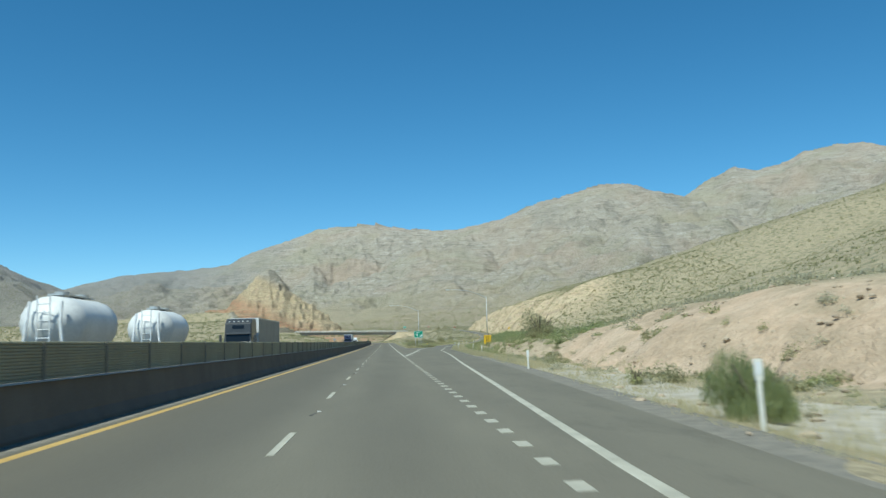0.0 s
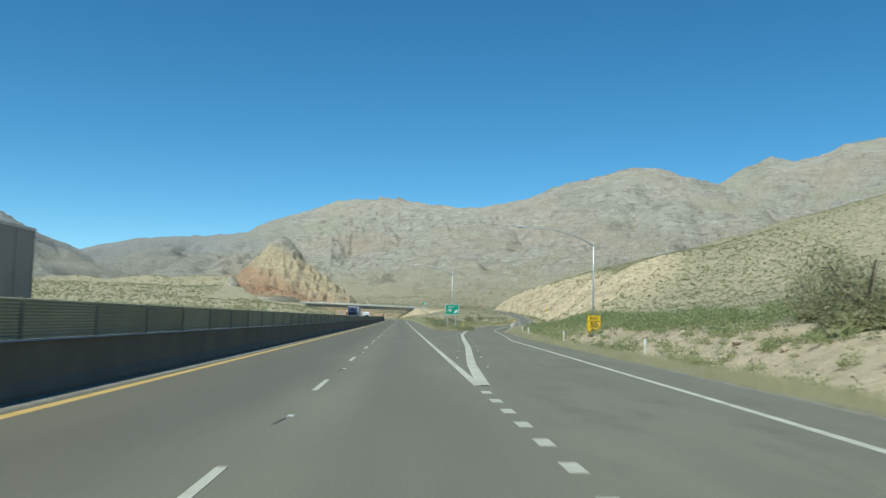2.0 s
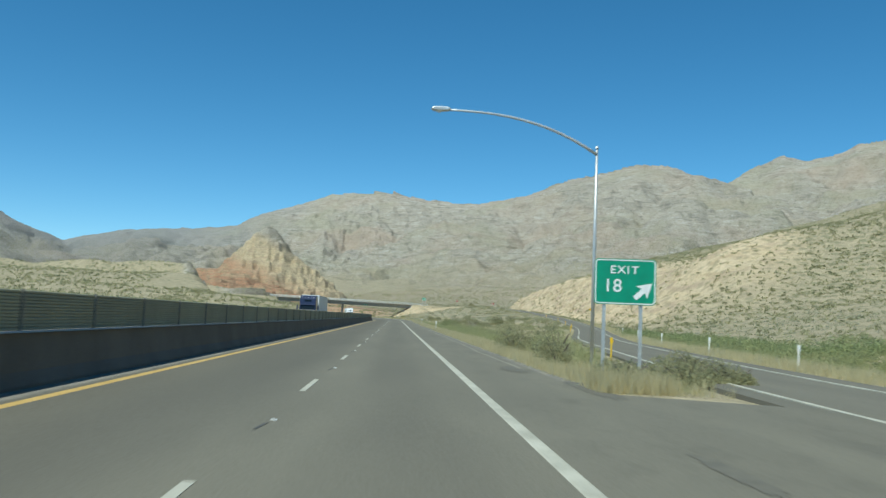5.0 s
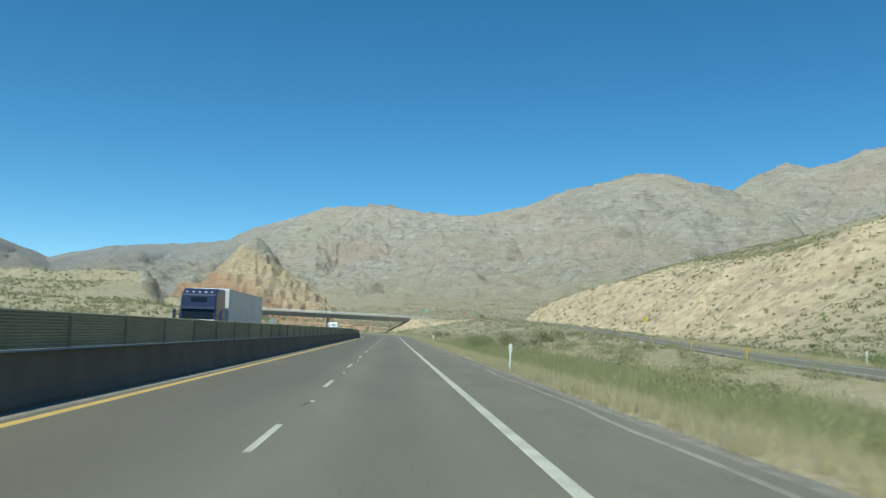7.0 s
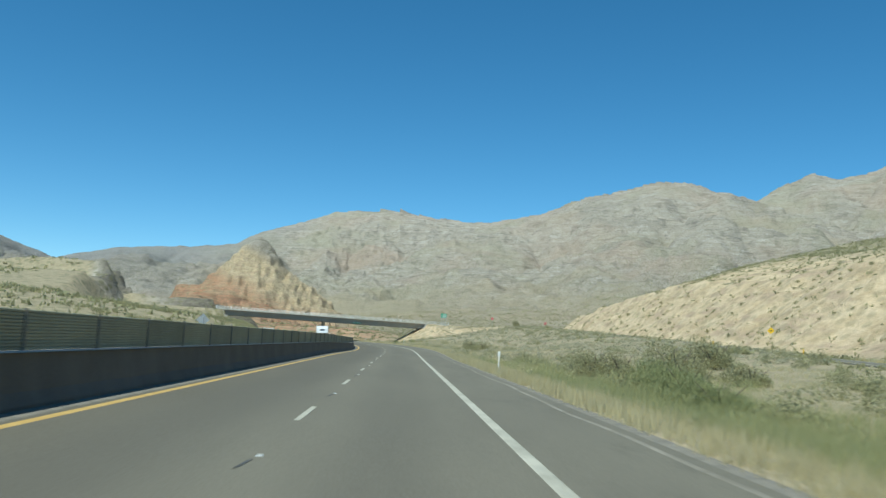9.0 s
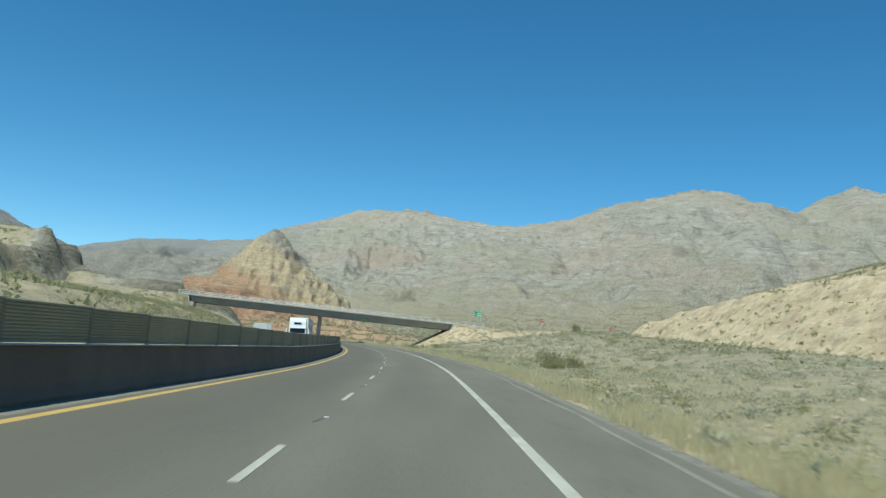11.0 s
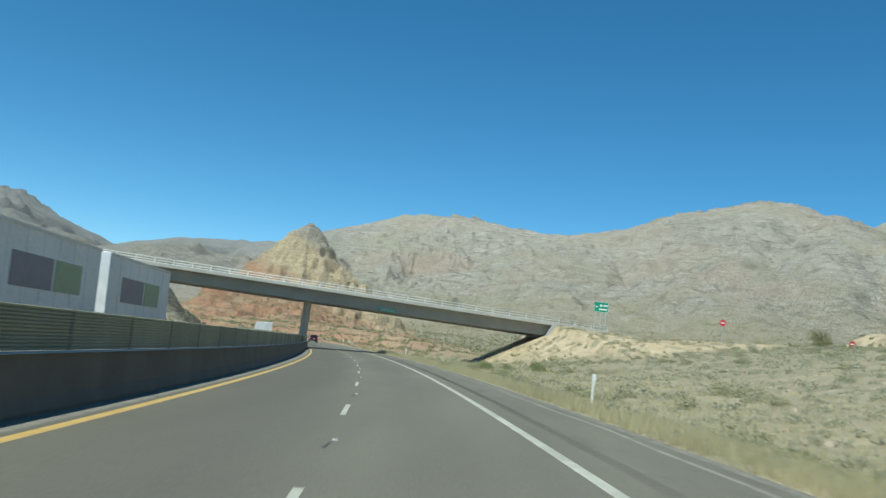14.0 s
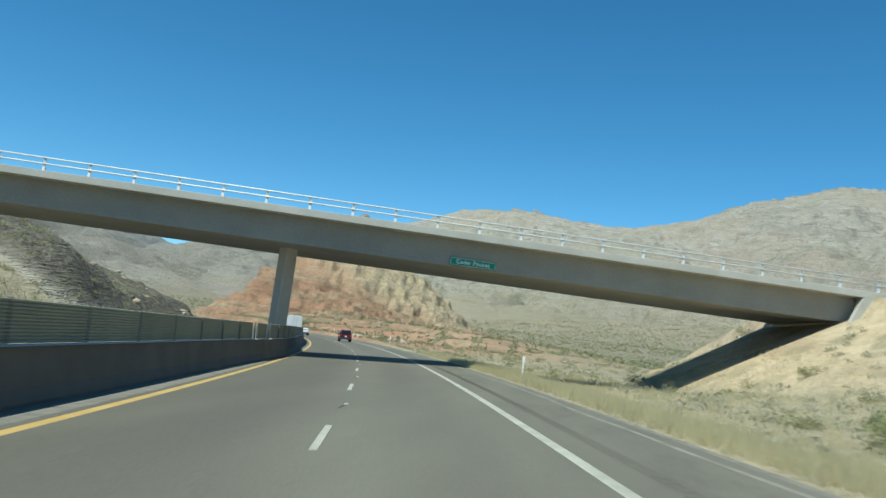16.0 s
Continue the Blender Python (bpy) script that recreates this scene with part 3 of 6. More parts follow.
    # faces turned from the sun: their shade is painted as darker rock
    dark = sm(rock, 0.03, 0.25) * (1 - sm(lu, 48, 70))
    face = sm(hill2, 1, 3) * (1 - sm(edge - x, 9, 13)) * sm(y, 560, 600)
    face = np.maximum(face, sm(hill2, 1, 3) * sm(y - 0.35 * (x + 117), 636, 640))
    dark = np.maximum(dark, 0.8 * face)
    scrub = np.maximum(scrub, rock)
    # the butte of red and tan rock
    bx, by = x + 181, y - 1362
    wob = (fbm(x / 70, y / 70, 4, 61) - 0.5) * 60
    e = np.hypot(np.where(bx < 0, bx * 1.12, bx * 1.15 - 0.45 * np.clip(bx - 45, 0, 60)), np.where(by < 0, by * 0.85, by * 0.6))
    ang = np.arctan2(bx, -by)
    ribs = fbm(ang * 5.5 + 0.4, e / 45, 3, 71, True)
    crags = fbm(x / 13, y / 15, 3, 77, True)
    cone = 127 - np.sqrt(e * e + 40) + (ribs - 0.6) * 10 * sm(e, 8, 34) * (1 - sm(e, 74, 100)) + (crags - 0.55) * 13 * sm(e, 2, 18) + wob * 0.06
    cone = cone + 4.5 * np.exp(-((bx - 7) / 9) ** 2 - (by / 14) ** 2)
    shoulder = 61 + 0.05 * bx - np.hypot(np.clip(np.abs(bx + 75) - 36, 0, None) * 0.95, np.clip(np.abs(by) - 12, 0, None) * 0.55) + (crags - 0.5) * 6 + wob * 0.08
    cone = np.maximum(cone, shoulder)
    cone = cone + 0.4 * beds(cone + 0.06 * bx + wob * 0.15, 15.0, 0.2, 0.6) * (1 - sm(cone, 105, 118)) + 0.5 * beds(cone - 0.05 * bx, 5.0)
    lobe = np.hypot(np.where(bx < -30, (-bx - 30) * 0.20, (bx + 30) * 0.34), np.where(by < 0, -by * 0.118, by * 0.4))
    bound = np.interp(y, [640, 800, 1000, 1141, 1300, 1395, 1500], [-52, -113, -196, -222, -268, -310, -330]) + (n1 - 0.5) * 26
    apron = 57 - lobe + wob * 0.22 + (fbm(x / 34, y / 34, 4, 73, True) - 0.5) * 12 + (crags - 0.5) * 3.5
    apron = apron + 0.75 * beds(apron + 0.03 * x + wob * 0.1, 6.0, 0.3, 0.6)
    buttez = np.maximum(cone, apron) * sm(x - bound, -4, 20) - 2
    pz = z + 0.012 * np.clip(y - 700, 0, 600)
    inb = buttez > pz
    z = np.maximum(pz, buttez)
    red = np.maximum(red, inb * sm(60 - buttez + 34 * (n1 - 0.5) - 0.32 * bx, -8, 16) * (1 - 0.75 * sm(bx, 50, 150)))
    lime = np.maximum(lime, inb * sm(buttez + 0.5 * bx, 95, 112) * 0.9)
    cut = np.maximum(cut, inb * 0.85)
    low = sm(y, 640, 690) * (1 - sm(y, 1000, 1300)) * sm(-(x - 50), 0, 120) * sm(x - bound, -4, 20)
    knolls = 7 * fbm(x / 42, y / 42, 4, 81, True) * sm(np.abs(u + 5), 18, 60)
    z = z + low * (knolls + 0.7 * beds(knolls + z, 3.0))
    red = np.maximum(red, np.minimum(1, low * 1.2))
    scrub = np.maximum(scrub * (1 - 0.5 * np.maximum(red, cut)), 0.55 * inb)
    lime = np.maximum(lime, 0.3 * sm(y, 700, 930) * (1 - inb) * (1 - low))
    scrub = np.maximum(scrub, 0.9 * sm(y, 700, 930) * (1 - inb))
    # the mountains
    px, py = x, y - 300.0
    r = np.hypot(px, py) + 1e-6
    az = np.degrees(np.arctan2(px, py))
    wa = az + (fbm(az / 3, r / 900, 3, 91) - 0.5) * 1.0
    rc, rf = np.interp(wa, CREST_AZ, CREST_R), np.interp(wa, CREST_AZ, FOOT_R)
    hc = 1.9 + rc * np.tan(np.radians(np.interp(az, CREST_AZ, CREST_EL)))
    t = (r - rf) / (rc - rf)
    front = np.where(t < 0, 0, 0.30 * np.clip(t, 0, 1) + 0.70 * np.clip(t, 0, 1) ** 1.7)
    prof = np.where(t <= 1, front, 1 - 1.2 * (t - 1))
    prof = np.clip(prof, 0, None) * sm(py, -200, 300)
    base = 12 + 0.03 * np.clip(rf - 600, 0, None)
    mz = base * sm(r, rf - 500, rf + 100) + prof * (hc - base)
    wx, wy = x + 120 * (fbm(x / 340, y / 340, 3, 201) - 0.5), y + 120 * (fbm(x / 340, y / 340, 3, 203) - 0.5)
    ravines = 1 - fbm(wx / 360, wy / 620, 4, 101, True)
    knobs = fbm(wx / 130, wy / 170, 4, 111, True)
    amp = sm(t, 0.0, 0.45) * (1 - sm(t, 0.8, 1.0) * 0.8)
    mz = mz + amp * ((ravines - 0.42) * 150 + (knobs - 0.55) * 44)
    # a nearer spur of the right-hand massif, which runs down before the left-hand one
    spur = np.interp(az, [-9, -4, 0, 3, 5.6, 8, 13], [1.2, 3.3, 5.3, 6.9, 8.0, 8.0, 7.4])
    sr = np.interp(az, [-9, 0, 6, 10], [1650, 1950, 2280, 2380])
    sz = 1.9 + sr * np.tan(np.radians(spur)) - np.abs(r - sr) * np.where(r < sr, 0.30, 0.5) + (knobs - 0.55) * 30
    mz = np.maximum(mz, np.where((az > -9) & (az < 14), sz, 0) * sm(az, -9, -6) * (1 - sm(az, 8, 14)))
    # ravine that runs down from the notch in the crest
    cx = np.interp(r, [1500, 1900, 2250, 2450], [15.0, 17.5, 20.6, 22.0])
    mz = mz - 30 * np.exp(-((az - cx) / 1.3) ** 2) * sm(r, 1450, 1800) * (1 - sm(r, 2380, 2480))
    mz = mz + sm(-az, 14, 20) * sm(t, -0.05, 0.15) * (1 - sm(t, 0.6, 0.9)) * (fbm(x / 150, y / 150, 5, 161, True) - 0.5) * 90
    limit = 1.9 + r * np.tan(np.radians(np.interp(az, CREST_AZ, CREST_EL) * np.clip(0.72 + 0.28 * t, 0.72, 1.0)))
    over = np.clip(mz - limit + 12, 0, None)
    mz = np.where(t < 1, mz - over + 12 * (1 - np.exp(-over / 12)), mz)
    # rock beds: ledges and cliffs, broken by scree
    bedding = mz + 44 * (fbm(x / 520, y / 520, 3, 121) - 0.5) + 0.05 * x
    bare = sm(t, 0.06, 0.3) * (1 - 0.7 * sm(t, 0.8, 1.0)) * (0.15 + 0.85 * sm(fbm(x / 110, y / 110, 4, 171), 0.44, 0.62))
    mz = mz + bare * (0.5 * beds(bedding, 31.0, 0.2, 0.6) + 0.7 * beds(bedding + 4, 9.0, 0.25, 0.6)) + sm(t, 0.1, 0.3) * (fbm(x / 46, y / 46, 3, 131, True) - 0.5) * 20 * (1 - 0.75 * sm(t, 0.8, 1.0))
    mount = sm(py, -200, 300) * (mz > 0.5)
    z = np.where(mount > 0, np.maximum(z, mz * mount), z)
    m = sm(t, -0.05, 0.22) * mount * (1 - inb)
    lime = np.maximum(lime, m * (0.15 + 0.85 * sm(t + 0.25 * (n1 - 0.5), 0.12, 0.42)))
    lime = np.maximum(lime, 0.9 * sm(-x, 240, 420) * sm(y, 760, 950) * (1 - inb))
    cut, red = cut * (1 - m), red * (1 - m)
    scrub = np.maximum(scrub * (1 - m), m * 0.8 * (1 - 0.6 * sm(t, 0.35, 0.9)))
    # the bridge's approach fills and end slopes
    along = (x - BR_P.x) * BR_A.x + (y - BR_P.y) * BR_A.y
    across = (x - BR_P.x) * BR_N.x + (y - BR_P.y) * BR_N.y
    out = np.clip(0.1 - across, 0, None) * 0.42 + np.clip(across - BR_WIDTH - 0.1, 0, None) * 0.4
    deck = DECK_TOP - BR_FALL * np.clip(along, -60, 60)
    fill = np.where(along > BR_RIGHT, deck - 0.3 - 0.56 * out, deck - 1.72 - 0.58 * (BR_RIGHT - along) - 0.56 * out)
    fill = np.where(along > 78, fill - 0.15 * (along - 78), fill)
    fill2 = np.where(along < BR_LEFT, deck - 0.3 - 0.5 * out, deck - 2.6 - 0.50 * (along - BR_LEFT) - 0.5 * out)
    fill = fill + ((n3 - 0.5) * 1.1 + (n2 - 0.5) * 2.0) * sm(out, 0, 4)
    zz = np.where((u > 8.5) & (along > 0), np.maximum(z, fill), z)
    zz = np.where((u < -19) & (along < 0), np.maximum(zz, fill2), zz)
    under = (across > -2) & (across < BR_WIDTH + 2) & (along > BR_LEFT) & (along < BR_RIGHT)
    zz = np.where(under, np.minimum(zz, np.maximum(np.maximum(fill, fill2), road_z)), zz)
    cut = np.maximum(cut, 1.0 * sm(zz - z, 0.2, 1.0) * (u > 0) * (1 - sm(along, 45, 75)))
    z = zz
    # benches for the ramp, and for the roads
    rx, rz = np.interp(y, _RY, _RXs), np.interp(y, _RY, _RZs)
    rising = sm(u, 9, np.maximum(rx - 6 - xc, 16)) * sm(y, 345, 390) * (1 - sm(y, 575, 600)) * (x < rx)
    z = np.where(u > 8, np.maximum(z, z * (1 - rising) + rising * (rz + 0.3 + 0.8 * (n2 - 0.5))), z)
    wr = (1 - sm(np.abs(x - rx), 4.6, np.where(x < rx, 6.5, 15 - 6.5 * sm(y, 480, 560)))) * sm(y, 150, 185) * (1 - sm(y, 598, 606))
    z = z + wr * (rz - 0.12 - z)
    pave = (1 - sm(np.abs(x - rx), 4.0, 6.0)) * sm(y, 150, 185) * (1 - sm(y, 604, 612))
    flat = (u > -18.6) & (u < np.where(s < 190, np.interp(s, [-500, 10, 45, 90, 150, 190], [6.4, 6.6, 8.6, 10.6, 12.8, 16.0]), 6.6)) & (y < 960)
    z = np.where(flat, road_z - np.where((s > 187) & (u > 6.5) & (x < rx - 3.0), 0.005, 0.12), z)
    scrub = scrub * (1 - pave) * (1 - flat)
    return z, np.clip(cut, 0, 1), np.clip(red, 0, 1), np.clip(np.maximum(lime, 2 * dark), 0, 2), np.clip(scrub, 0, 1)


def steps(*runs):
    """Places from runs of (start, end, step), the step growing evenly from run to run."""
    out = []
    for a, b, d in runs:
        n = max(1, int(round((b - a) / d)))
        out += [a + (b - a) * i / n for i in range(n)]
    return np.array(out + [runs[-1][1]])


def build_ground():
    gy = steps((-1500, -200, 130), (-200, -20, 6), (-20, 700, 2.0), (700, 1000, 3.0), (1000, 1440, 4.0), (1440, 2900, 7.0), (2900, 3300, 20), (3300, 4200, 60))
    side = steps((0, 12, 0.75), (12, 40, 0.9), (40, 110, 1.8), (110, 400, 4.0), (400, 1500, 7.5), (1500, 3000, 60))
    gx = np.concatenate([-side[::-1][:-1], side])
    Y, U = np.meshgrid(gy, gx, indexing="ij")
    shift = np.interp(gy, _Y, _X)
    shift = np.where(gy > 800, np.interp(800, _Y, _X), shift)
    X = U + shift[:, None]
    z, cut, red, lime, scrub = terrain(X, Y)
    ny, nx = X.shape
    verts = np.stack([X, Y, z], -1).reshape(-1, 3)
    i = np.arange(ny * nx).reshape(ny, nx)
    quads = np.stack([i[:-1, :-1], i[:-1, 1:], i[1:, 1:], i[1:, :-1]], -1).reshape(-1, 4)
    me = fast_mesh("ground", verts, quads, M_GROUND, True)
    col = me.attributes.new("soil", "FLOAT_COLOR", "POINT")
    col.data.foreach_set("color", np.stack([cut, red, lime, scrub], -1).astype(np.float32).ravel())
    return tagged(new("ground", me), "desert ground of sand, red rock and grey limestone mountains", "ground", kind="structure")


build_ground()


def height(x, y):
    return terrain(np.atleast_1d(np.asarray(x, float)), np.atleast_1d(np.asarray(y, float)))[0]


# ---- roads ----
def strip(name, ss, left, right, mat, cols=8, dz=0.0, skirt=0.25):
    """A paved strip between two offsets (numbers or arrays along ss), with a skirt at its edges."""
    left, right = np.broadcast_to(left, ss.shape), np.broadcast_to(right, ss.shape)
    k = np.linspace(0, 1, cols + 1)
    U = left[:, None] + (right - left)[:, None] * k[None]
    U = np.concatenate([U[:, :1] - 0.05, U, U[:, -1:] + 0.05], 1)
    S = np.broadcast_to(ss[:, None], U.shape)
    P = on_road(S, U, dz)
    P[:, 0, 2] -= skirt
    P[:, -1, 2] -= skirt
    ny, nx = U.shape
    i = np.arange(ny * nx).reshape(ny, nx)
    quads = np.stack([i[:-1, :-1], i[:-1, 1:], i[1:, 1:], i[1:, :-1]], -1).reshape(-1, 4)
    me = fast_mesh(name, P.reshape(-1, 3), quads, mat)
    uv = me.uv_layers.new(name="uv")
    uvs = np.stack([U, S], -1).reshape(-1, 2)[quads.ravel()]
    uv.data.foreach_set("uv", uvs.astype(np.float32).ravel())
    return me


SS = np.arange(-260, 850, 4.0)
right_edge = np.where(SS < 188, np.interp(SS, [-300, 10, 45, 90, 150, 170, 186], [6.0, 6.2, 8.2, 10.2, 12.9, 14.2, 14.0]), 6.15)
road = tagged(new("road", strip("road", SS, -4.85, right_edge, M_ROAD, 16)), "worn grey asphalt highway with faded oil streaks", "road", kind="structure")
tagged(new("road", strip("road", SS, -17.8, -5.35, M_ROAD, 8)), "opposite asphalt carriageway behind the median barrier", "road", kind="structure")


def ramp_strip(name, off_l, off_r, mat, dz, y0=134, y1=600):
    ys = np.arange(y0, y1, 3.0)
    xs, zs = np.interp(ys, _RY, _RXs), np.interp(ys, _RY, _RZs)
    tx = np.gradient(xs, ys)
    n = np.hypot(1, tx)
    V = []
    for off in (off_l - 0.03, off_l, (off_l + off_r) / 2, off_r, off_r + 0.03):
        edge = -0.2 if off in (off_l - 0.03, off_r + 0.03) else 0.0
        V.append(np.stack([xs + off / n, ys - off * tx / n, zs + dz + edge], -1))
    P = np.stack(V, 1)
    ny, nx = P.shape[:2]
    i = np.arange(ny * nx).reshape(ny, nx)
    quads = np.stack([i[:-1, :-1], i[:-1, 1:], i[1:, 1:], i[1:, :-1]], -1).reshape(-1, 4)
    me = fast_mesh(name, P.reshape(-1, 3), quads, mat)
    me.uv_layers.new(name="uv")
    return me


ramp = tagged(new("road", ramp_strip("road", -2.6, 3.4, M_RAMP, 0.012, 169)), "asphalt exit ramp that climbs round to the bridge", "road", kind="structure")

# painted lines: solid edges, lane dashes, exit dots
LINE_U, EDGE_Y, EDGE_X = 0.0, -3.84, 3.58


def line_mesh(name, ss, uu, w, mat, dz=0.008):
    return strip(name, ss, uu - w / 2, uu + w / 2, mat, 1, dz, 0.012)


part("shoulder", strip("shoulder", SS, right_edge - 0.02, right_edge + 0.95, M_DUST, 3, -0.03, 0.2), None, road, "dusty gravel edge of the shoulder")
ss_ = np.arange(196, 640, 2.0)
part("sand_seam", line_mesh("sand_seam", ss_, 5.8 + 0.06 * np.sin(ss_ / 3.1) + 0.04 * np.sin(ss_ / 1.3), 0.08, M_SEAM, 0.006), None, road, "pale line of blown sand on the shoulder")
part("line", line_mesh("line", np.arange(-260, 850, 3.0), EDGE_Y, 0.15, M_YELLOW), None, road, "yellow left edge line")
part("line", line_mesh("line", np.arange(90.5, 850, 3.0), EDGE_X, 0.135, M_WHITE), None, road, "white right edge line")
gs = np.arange(-260, 137.5, 3.0)
part("line", line_mesh("line", gs, np.interp(gs, [-260, 11, 40, 60, 87, 115, 135], [4.0, 4.3, 5.74, 6.72, 8.18, 9.45, 10.26]), 0.125, M_WHITE), None, road, "white exit lane edge line")
gs = np.arange(90.5, 178.6, 3.0)
part("line", line_mesh("line", gs, np.interp(gs, [90, 100, 120, 140, 160, 170, 180], [3.68, 4.2, 5.63, 6.83, 8.13, 9.15, 10.05]), 0.22, M_WHITE, 0.016), None, road, "wide white gore line")
part("line", ramp_strip("line", -1.86, -1.70, M_WHITE, 0.036, 177, 590), None, ramp, "white ramp edge line")
part("line", ramp_strip("line", 2.05, 2.18, M_WHITE, 0.04, 136, 590), None, ramp, "white ramp edge line")


def dash_mesh(length, w):
    g = Geo().prism([(-w / 2, 0), (w / 2, 0), (w / 2, length), (-w / 2, length)], "z", -0.006, 0.007)
    return g.mesh("dash", M_WHITE)


DASH, DOT = dash_mesh(3.05, 0.115), dash_mesh(0.62, 0.21)
for k in range(-8, 66):
    part("dash", DASH, None, road, m=road_pose(15.2 + 12.192 * k, LINE_U))
for k in range(-14, 49):
    part("dash", DOT, None, road, m=road_pose(0.55 + 1.829 * k, EDGE_X))
MARKER = Geo().prism([(-0.05, 0), (0.05, 0), (0.038, 0.016), (-0.038, 0.016)], "y", -0.035, 0.035).mesh("road_stud", M_RAIL)
SLOT = Geo().prism([(-0.045, 0), (0.0, 0.05), (0.06, 0.75), (0.0, 0.7)], "z", -0.004, 0.005).mesh("stud_slot", M_TAR)
for k in range(0, 52):
    part("road_stud", MARKER, None, road, m=road_pose(15.2 + 12.192 * (k + 0.62), LINE_U + 0.1, 0.0))
    part("stud_slot", SLOT, None, road, m=road_pose(15.2 + 12.192 * (k + 0.62) - 1.05, LINE_U + 0.02, 0.0))



def stain(s0, s1, u0, u1, mat, seed, ragged=0.35):
    """A patch of spilt tar or dust with an uneven outline."""
    r = random.Random(seed)
    n = 40
    pts = []
    for i in range(n):
        a = 2 * math.pi * i / n
        k = 1 - ragged * r.random()
        pts.append((0.5 * (s0 + s1) + 0.5 * (s1 - s0) * math.cos(a) * k, 0.5 * (u0 + u1) + 0.5 * (u1 - u0) * math.sin(a) * k))
    P = on_road(np.array([q[0] for q in pts]), np.array([q[1] for q in pts]), 0.0045 + 0.0004 * (seed % 5))
    me = bpy.data.meshes.new("stain")
    me.from_pydata([tuple(q) for q in P.tolist()], [], [tuple(range(n))])
    me.materials.append(mat)
    return part("stain", me, None, road, "dark tar stain")


M_STAIN = surface("tar_stain", (0.105, 0.097, 0.075), (0.135, 0.124, 0.093), 3.0, 0.85)
for i, q in enumerate(((176.5, 179.5, 5.2, 5.6), (194, 198, 5.1, 5.9), (170, 171.2, 6.2, 9.4), (150.5, 153.5, 7.0, 8.0), (146, 149, 4.7, 5.2), (186, 192, 6.0, 6.8))):
    stain(*q, M_STAIN, 3 + i)
# small raised studs in pairs along the gore line
for k in range(10):
    gu = float(np.interp(98 + 7.3 * k, [90, 100, 120, 140, 160, 180], [3.68, 4.2, 5.63, 6.83, 8.13, 10.08]))
    for off in (-0.55, 0.5):
        part("road_stud", MARKER, None, road, m=road_pose(98 + 7.3 * k + off, gu + off, 0.006))

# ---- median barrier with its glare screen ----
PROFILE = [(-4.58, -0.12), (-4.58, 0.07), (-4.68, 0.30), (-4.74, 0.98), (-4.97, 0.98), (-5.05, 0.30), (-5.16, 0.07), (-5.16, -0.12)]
def flare(s):
    """The barrier draws back before the bridge and bulges round its column."""
    return -0.22 * sm(s, 490, 540) * (1 - sm(s, 565, 582)) + 0.50 * sm(s, 576, 588) * (1 - sm(s, 600, 612))


bs = np.arange(-80, 800, 2.0)
bp = np.stack([on_road(bs, pu + flare(bs), pz) for pu, pz in PROFILE], 1)
ny, nx = bp.shape[:2]
bi = np.arange(ny * nx).reshape(ny, nx)
bq = np.stack([bi[:-1, :-1], bi[:-1, 1:], bi[1:, 1:], bi[1:, :-1]], -1).reshape(-1, 4)
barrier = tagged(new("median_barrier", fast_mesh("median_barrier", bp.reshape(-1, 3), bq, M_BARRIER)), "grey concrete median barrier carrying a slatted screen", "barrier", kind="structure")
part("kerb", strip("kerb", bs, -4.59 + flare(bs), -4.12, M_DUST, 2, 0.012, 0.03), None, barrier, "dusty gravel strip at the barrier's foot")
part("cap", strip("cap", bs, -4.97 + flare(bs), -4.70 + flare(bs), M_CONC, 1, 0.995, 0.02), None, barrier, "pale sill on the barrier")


def screen_panel():
    g, n = Geo(), 12
    out = []
    for i in range(n):
        z0 = 1.0 + 0.72 * i / n
        out += [(0.0, z0), (0.022, z0 + 0.012), (0.022, z0 + 0.045), (0.0, z0 + 0.057)]
    out += [(0.0, 1.72), (-0.02, 1.72), (-0.02, 1.0)]
    g.prism(out, "y", 0.04, 3.62)
    return g.mesh("screen_panel", M_SCREEN)


PANEL = screen_panel()
SPOST = Geo().box((-0.035, -0.03, 0.98), (0.03, 0.03, 1.735)).mesh("screen_post", M_POST)
for k in range(-8, 212):
    s0 = 19.75 + 3.66 * k
    part("screen_panel", PANEL, None, barrier, m=road_pose(s0, -4.85 + float(flare(np.array(s0 + 1.8)))))
    part("screen_post", SPOST, None, barrier, m=road_pose(s0, -4.83 + float(flare(np.array(s0)))))

# rumble grooves in the outer shoulder
rs = np.arange(455, 640, 0.32)
cen = on_road(rs, np.full_like(rs, 4.35), 0.004)
thr = np.interp(rs, _S, _TH)
ax, ay = np.stack([np.cos(thr), np.sin(thr), 0 * thr + bank(rs)], -1), np.stack([-np.sin(thr), np.cos(thr), 0 * thr], -1)
rv = np.stack([cen - ax * 0.13 - ay * 0.06, cen + ax * 0.13 - ay * 0.06, cen + ax * 0.13 + ay * 0.06, cen - ax * 0.13 + ay * 0.06], 1).reshape(-1, 3)
part("rumble_strip", fast_mesh("rumble_strip", rv, np.arange(len(rv)).reshape(-1, 4), M_GROOVE), None, road, "row of dark rumble grooves")["kind"] = "stuff"


# ---- the bridge ----
BRM = Matrix.Translation((BR_P.x, BR_P.y, 0)) @ Matrix.Rotation(math.atan2(BR_A.y, BR_A.x), 4, "Z") @ Matrix.Rotation(BR_FALL, 4, "Y")
bridge = thing("overpass_bridge", BRM, "grey concrete overpass with a white steel rail on one square column", "bridge")
